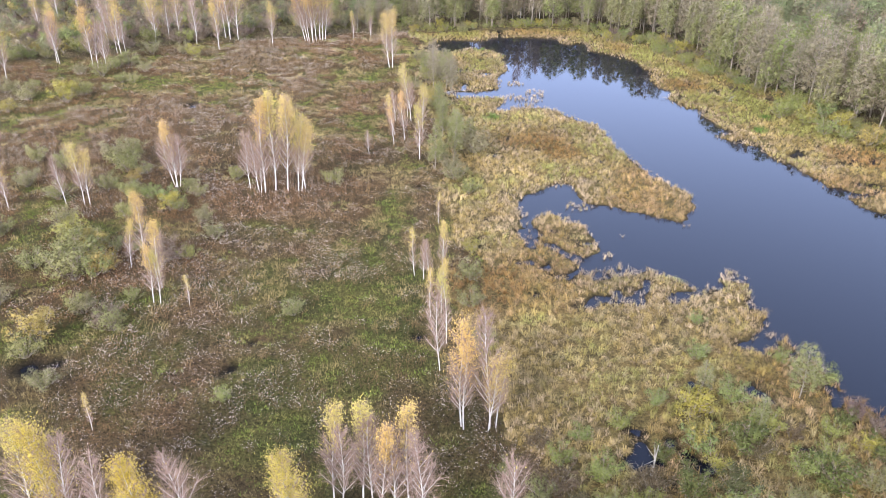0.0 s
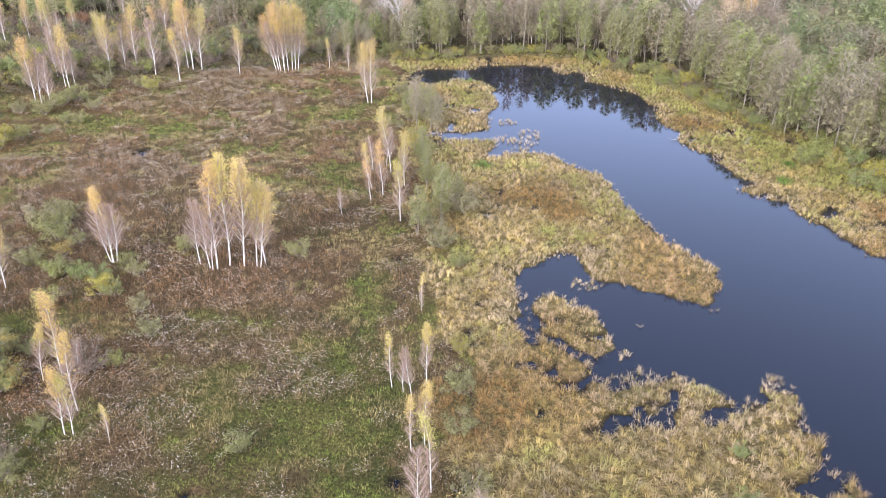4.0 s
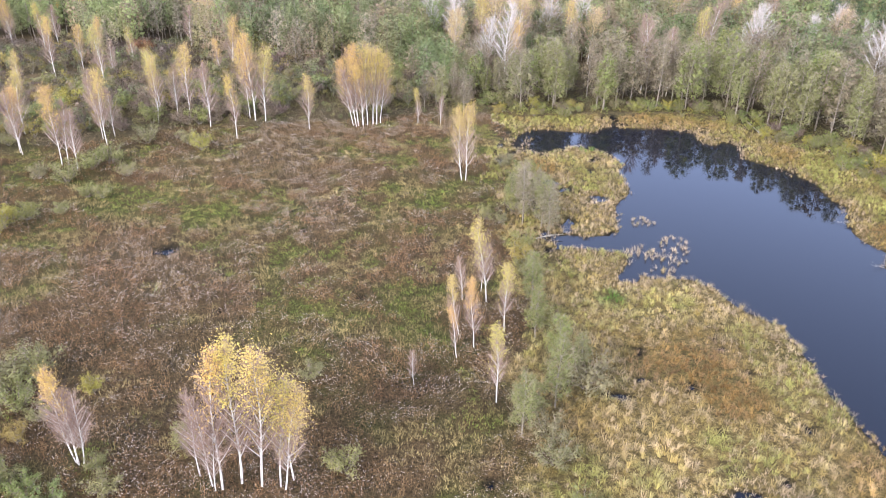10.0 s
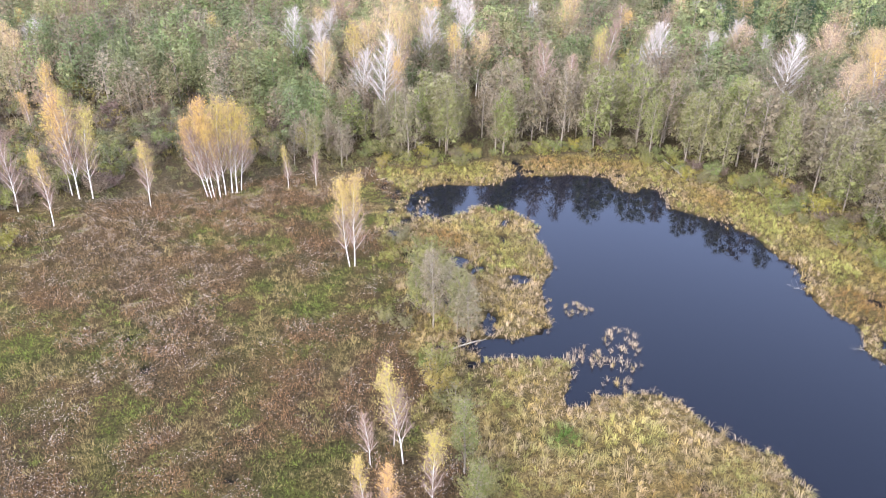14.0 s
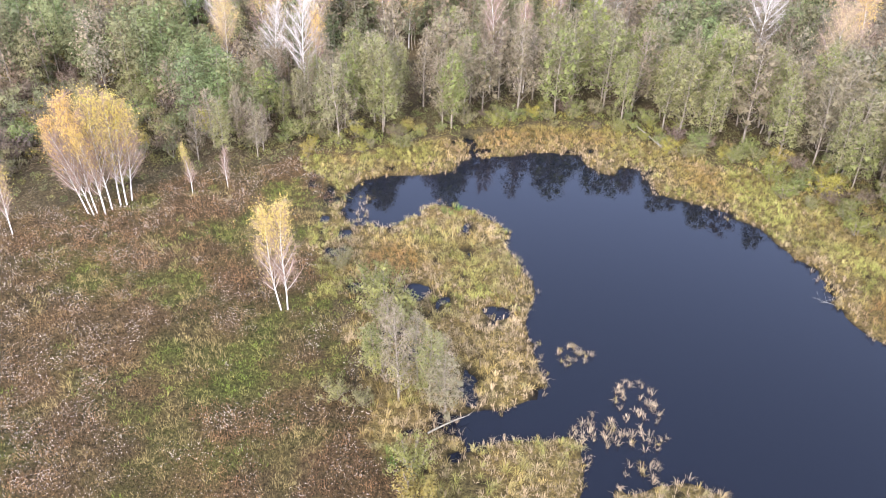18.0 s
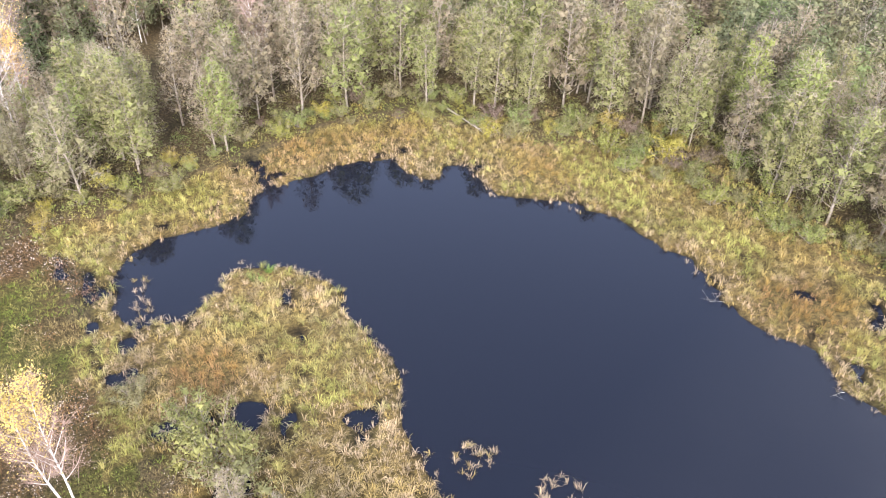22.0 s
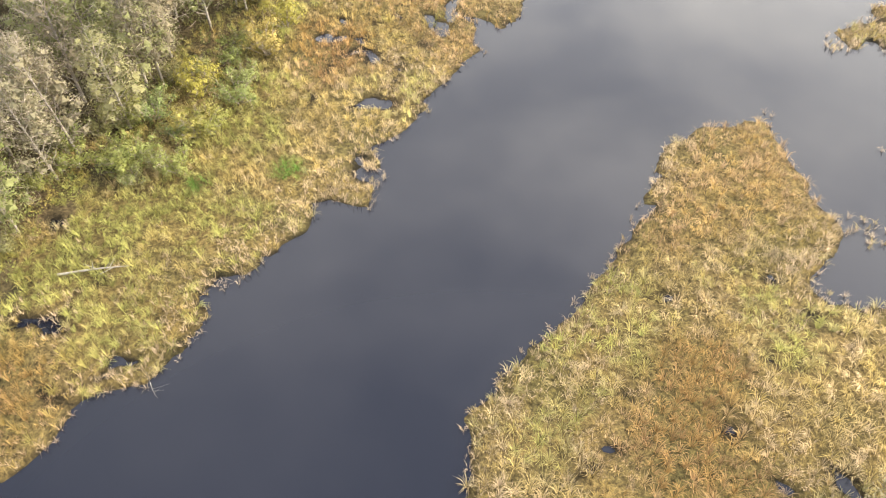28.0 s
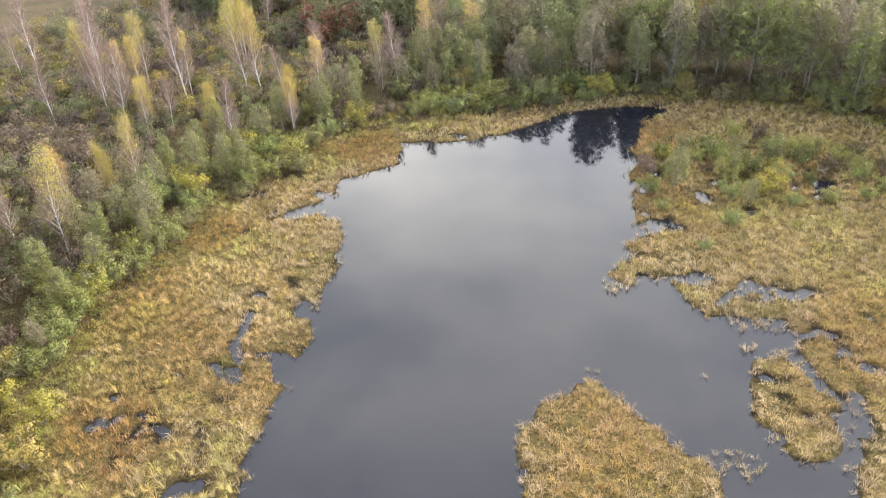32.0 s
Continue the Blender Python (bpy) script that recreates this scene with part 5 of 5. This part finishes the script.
sedge = new("sedge", tri_mesh("sedge", V, Fc, M_BLADE, np.repeat(tint[k], 5, axis=0)))
tagged(sedge, "golden and yellow-green drooping sedge tussocks", "sedge", kind="stuff")

# reeds: stiffer straw-coloured stalks along the water and in drifts
tx, ty = jitter_grid(-48, 88, 34, 248, 0.66, r)
d = lake_depth(tx, ty)
ok = marsh_at(tx, ty) & (d < 0.9 * r.random(tx.size) ** 5) & (r.random(tx.size) < reed_share(tx, ty, shore_depth(tx, ty)) * 0.9)
tx, ty, d = tx[ok], ty[ok], d[ok]
sx, sy = [], []
for cx, cy, ra, rb in STANDS:
    n = int(ra * rb * 5)
    a, q = r.random(n) * 6.28, np.sqrt(r.random(n))
    sx.append(cx + ra * q * np.cos(a))
    sy.append(cy + rb * q * np.sin(a))
tx, ty = np.concatenate([tx] + sx), np.concatenate([ty] + sy)
tz = np.maximum(height_at(tx, ty), 0.0) - 0.05
tint = marsh_tint(tx, ty, np.where(r.random((len(tx), 1)) < 0.2, GOLD, STRAW))
N = 12
k = np.repeat(np.arange(len(tx)), N)
heading = r.random(len(k)) * 6.28
root = np.stack([tx, ty, tz], 1)[k] + np.stack([np.cos(heading), np.sin(heading), np.zeros(len(k))], 1) * (0.24 * r.random(len(k)))[:, None]
V, Fc = blades(root, heading, (0.5 + 0.55 * r.random(len(k))) * (0.65 + 0.5 * value_noise(tx, ty, 2.5, 73))[k], 0.25 + 0.7 * r.random(len(k)), 0.02 + 0.02 * r.random(len(k)))
reeds = new("reeds", tri_mesh("reeds", V, Fc, M_BLADE, np.repeat(tint[k], 5, axis=0)))
tagged(reeds, "dry straw-coloured reeds along the water", "reeds", kind="stuff")

# ---- meadow plants ----
r = np.random.default_rng(16)
mx, my = jitter_grid(-142, 4, 34, 234, 0.84, r)
ok = ((inside(mx, my, MEADOW) & ~marsh_at(mx, my)) | (~marsh_at(mx, my) & inside(mx, my, MARSH) & (mx < 2))) & (my > 0.55 * -(mx + 40) + 18)
mx, my = mx[ok], my[ok]
bog = np.ones(len(mx), dtype=bool)
for px, py, pr in BOGS:
    bog &= np.hypot(mx - px, my - py) > pr * 1.25
mx, my = mx[bog], my[bog]
mz = height_at(mx, my) - 0.03
lush = lushness(mx, my)
clump = 0.5 * value_noise(mx, my, 2.6, 101) + 0.3 * value_noise(mx, my, 6.5, 102) + 0.12 * r.random(len(mx)) + 0.35 * (fbm(mx, my, 28, 103) - 0.5)
weed = clump > 0.40 + 1.1 * np.clip(lush - 0.5, -0.1, 0.14)
straw = ~weed & (value_noise(mx, my, 4.2, 104) + 0.35 * (r.random(len(mx)) - 0.5) > 0.46 + 1.4 * (lush - 0.5))
green = ~weed & ~straw
shade = r.random((len(mx), 1))
red = np.clip((fbm(mx, my, 19, 105) - 0.4) * 4, 0, 1)[:, None]
# dark gaps between clumps, 1.25 m noise put into the plant colour
clump_tone = value_noise(mx, my, 1.25, 108)[:, None]
# weeds and straw also get darker below y = 80
c_weed = (np.array([[0.29, 0.20, 0.095]]) * (1 - red) + np.array([[0.35, 0.205, 0.10]]) * red) * (0.28 + 0.88 * clump_tone + 0.2 * shade) * (1 - 0.35 * np.clip((80 - my) / 25, 0, 1))[:, None]
c_straw = np.array([[0.56, 0.44, 0.20]]) * (0.38 + 0.72 * clump_tone + 0.2 * shade) * (1 - 0.3 * np.clip((80 - my) / 25, 0, 1))[:, None]
c_green = np.where(shade < 0.45, np.array([[0.44, 0.40, 0.13]]), np.array([[0.29, 0.36, 0.07]])) * (0.4 + 0.7 * clump_tone + 0.15 * r.random((len(mx), 1)))
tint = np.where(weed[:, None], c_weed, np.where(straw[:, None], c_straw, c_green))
spot = np.stack([mx, my, mz], 1)


def tufts(who, n, spread, low, high, lean, width):
    """Upright stalks round the plants: low to high, leaning out."""
    k = np.repeat(np.where(who)[0], n)
    a = r.random(len(k)) * 6.28
    P = spot[k] + np.stack([np.cos(a), np.sin(a), np.zeros(len(k))], 1) * (spread * np.sqrt(r.random(len(k))))[:, None]
    tall = low + (high - low) * r.random(len(k))
    D_ = np.stack([np.cos(a) * lean, np.sin(a) * lean, np.ones(len(k))], 1) + 0.25 * r.normal(size=(len(k), 3))
    V, Fc = slivers(P, D_ * tall[:, None], width, r)
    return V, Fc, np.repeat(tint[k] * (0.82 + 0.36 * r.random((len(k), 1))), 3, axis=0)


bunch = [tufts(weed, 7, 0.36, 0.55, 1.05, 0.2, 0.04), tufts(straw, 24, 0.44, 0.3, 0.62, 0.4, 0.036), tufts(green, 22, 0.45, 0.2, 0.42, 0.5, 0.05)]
k2 = np.repeat(np.where(weed)[0], 18)
up = 0.15 + 0.8 * r.random(len(k2))
P = spot[k2] + np.stack([r.normal(size=len(k2)) * 0.34, r.normal(size=len(k2)) * 0.34, up], 1)
V2, F2 = leaves(P, np.array(0.14), r)
V, Fc = join([(q[0], q[1]) for q in bunch] + [(V2, F2)])
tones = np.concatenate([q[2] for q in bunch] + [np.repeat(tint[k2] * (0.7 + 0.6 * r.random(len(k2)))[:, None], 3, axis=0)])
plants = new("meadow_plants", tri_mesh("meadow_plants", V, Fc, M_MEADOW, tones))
tagged(plants, "withered brown weeds, straw tufts and green grass", "meadow", kind="stuff")
heads = np.repeat(np.where(weed)[0], 15)
keep = r.random(len(heads)) < np.clip(2.6 * value_noise(mx, my, 1.7, 106)[heads] + 1.2 * value_noise(mx, my, 13, 107)[heads] - 1.35, 0.1, 0.9)
heads = heads[keep]
P = spot[heads] + np.stack([r.normal(size=len(heads)) * 0.4, r.normal(size=len(heads)) * 0.4, 0.8 + 0.3 * r.random(len(heads))], 1)
V, Fc = leaves(P, np.array(0.09), r, None, 0.4)
fluff = new("seed_heads", tri_mesh("seed_heads", V, Fc, M_FLUFF))
tagged(fluff, "pale fluffy seed heads on withered weeds", "seed heads", kind="stuff")


# ---- fallen wood ----
M_DEADWOOD = bark_mat("dead_wood", (0.32, 0.29, 0.24), (0.18, 0.155, 0.12), 3.0, 0.35, 0.65)


def fallen(name, x0, y0, x1, y1, thick, seed, label, rise=0.6):
    """A fallen stem between two points, with a few broken limbs."""
    r = np.random.default_rng(seed)
    z0, z1 = max(float(height_at(x0, y0)[0]), 0) + 0.15, max(float(height_at(x1, y1)[0]), 0) + rise
    t = np.linspace(0, 1, 6)[:, None]
    p = np.array([[x0, y0, z0]]) * (1 - t) + np.array([[x1, y1, z1]]) * t
    p[:, 2] += 0.15 * np.sin(t[:, 0] * 3.1)
    ob = new(name, tri_mesh(name, *tube(p, thick * (1 - 0.7 * t[:, 0]), 6), M_DEADWOOD, smooth=True))
    for k in range(5):
        f = 0.35 + 0.6 * r.random()
        base = np.array([np.interp(f, t[:, 0], p[:, c]) for c in range(3)])
        d = r.normal(size=3)
        d[2] = abs(d[2]) * 0.7
        d /= np.linalg.norm(d)
        limb = new("limb", tri_mesh("limb", *tube(bow(base, d, 0.8 + 1.2 * r.random(), 0.1, 4), [thick * 0.35, thick * 0.28, thick * 0.2, 0.01], 4), M_DEADWOOD, smooth=True))
        limb.parent = ob
    return tagged(ob, label, "fallen tree", "fallen trees")


fallen("fallen_tree", 8.5, 244.4, 11.5, 234.2, 0.16, 1, "pale fallen tree lying out of the wood")
fallen("fallen_tree", 40.0, 185.0, 37.3, 179.0, 0.14, 2, "grey fallen stem lying in the sedge", 0.4)
fallen("fallen_tree", -26.5, 175.3, -22.4, 177.3, 0.12, 3, "pale broken branches fallen into the water")
fallen("fallen_tree", 21.8, 195.2, 20.3, 195.9, 0.022, 4, "thin dead branch lying in the water", 0.1)
fallen("fallen_tree", 24.6, 181.0, 23.2, 181.0, 0.03, 5, "thin dead branch at the water's edge", 0.2)
fallen("fallen_tree", 55.9, 210.6, 60.5, 213.0, 0.17, 6, "pale leaning dead trunk among the alders", 9.0)
fallen("fallen_tree", 118, 108, 127, 112, 0.2, 7, "grey fallen trunk in the brushwood", 1.2)
fallen("fallen_tree", 12.5, 58.5, 13.3, 61.5, 0.12, 8, "pale dead stump in the flooded sedge", 2.2)
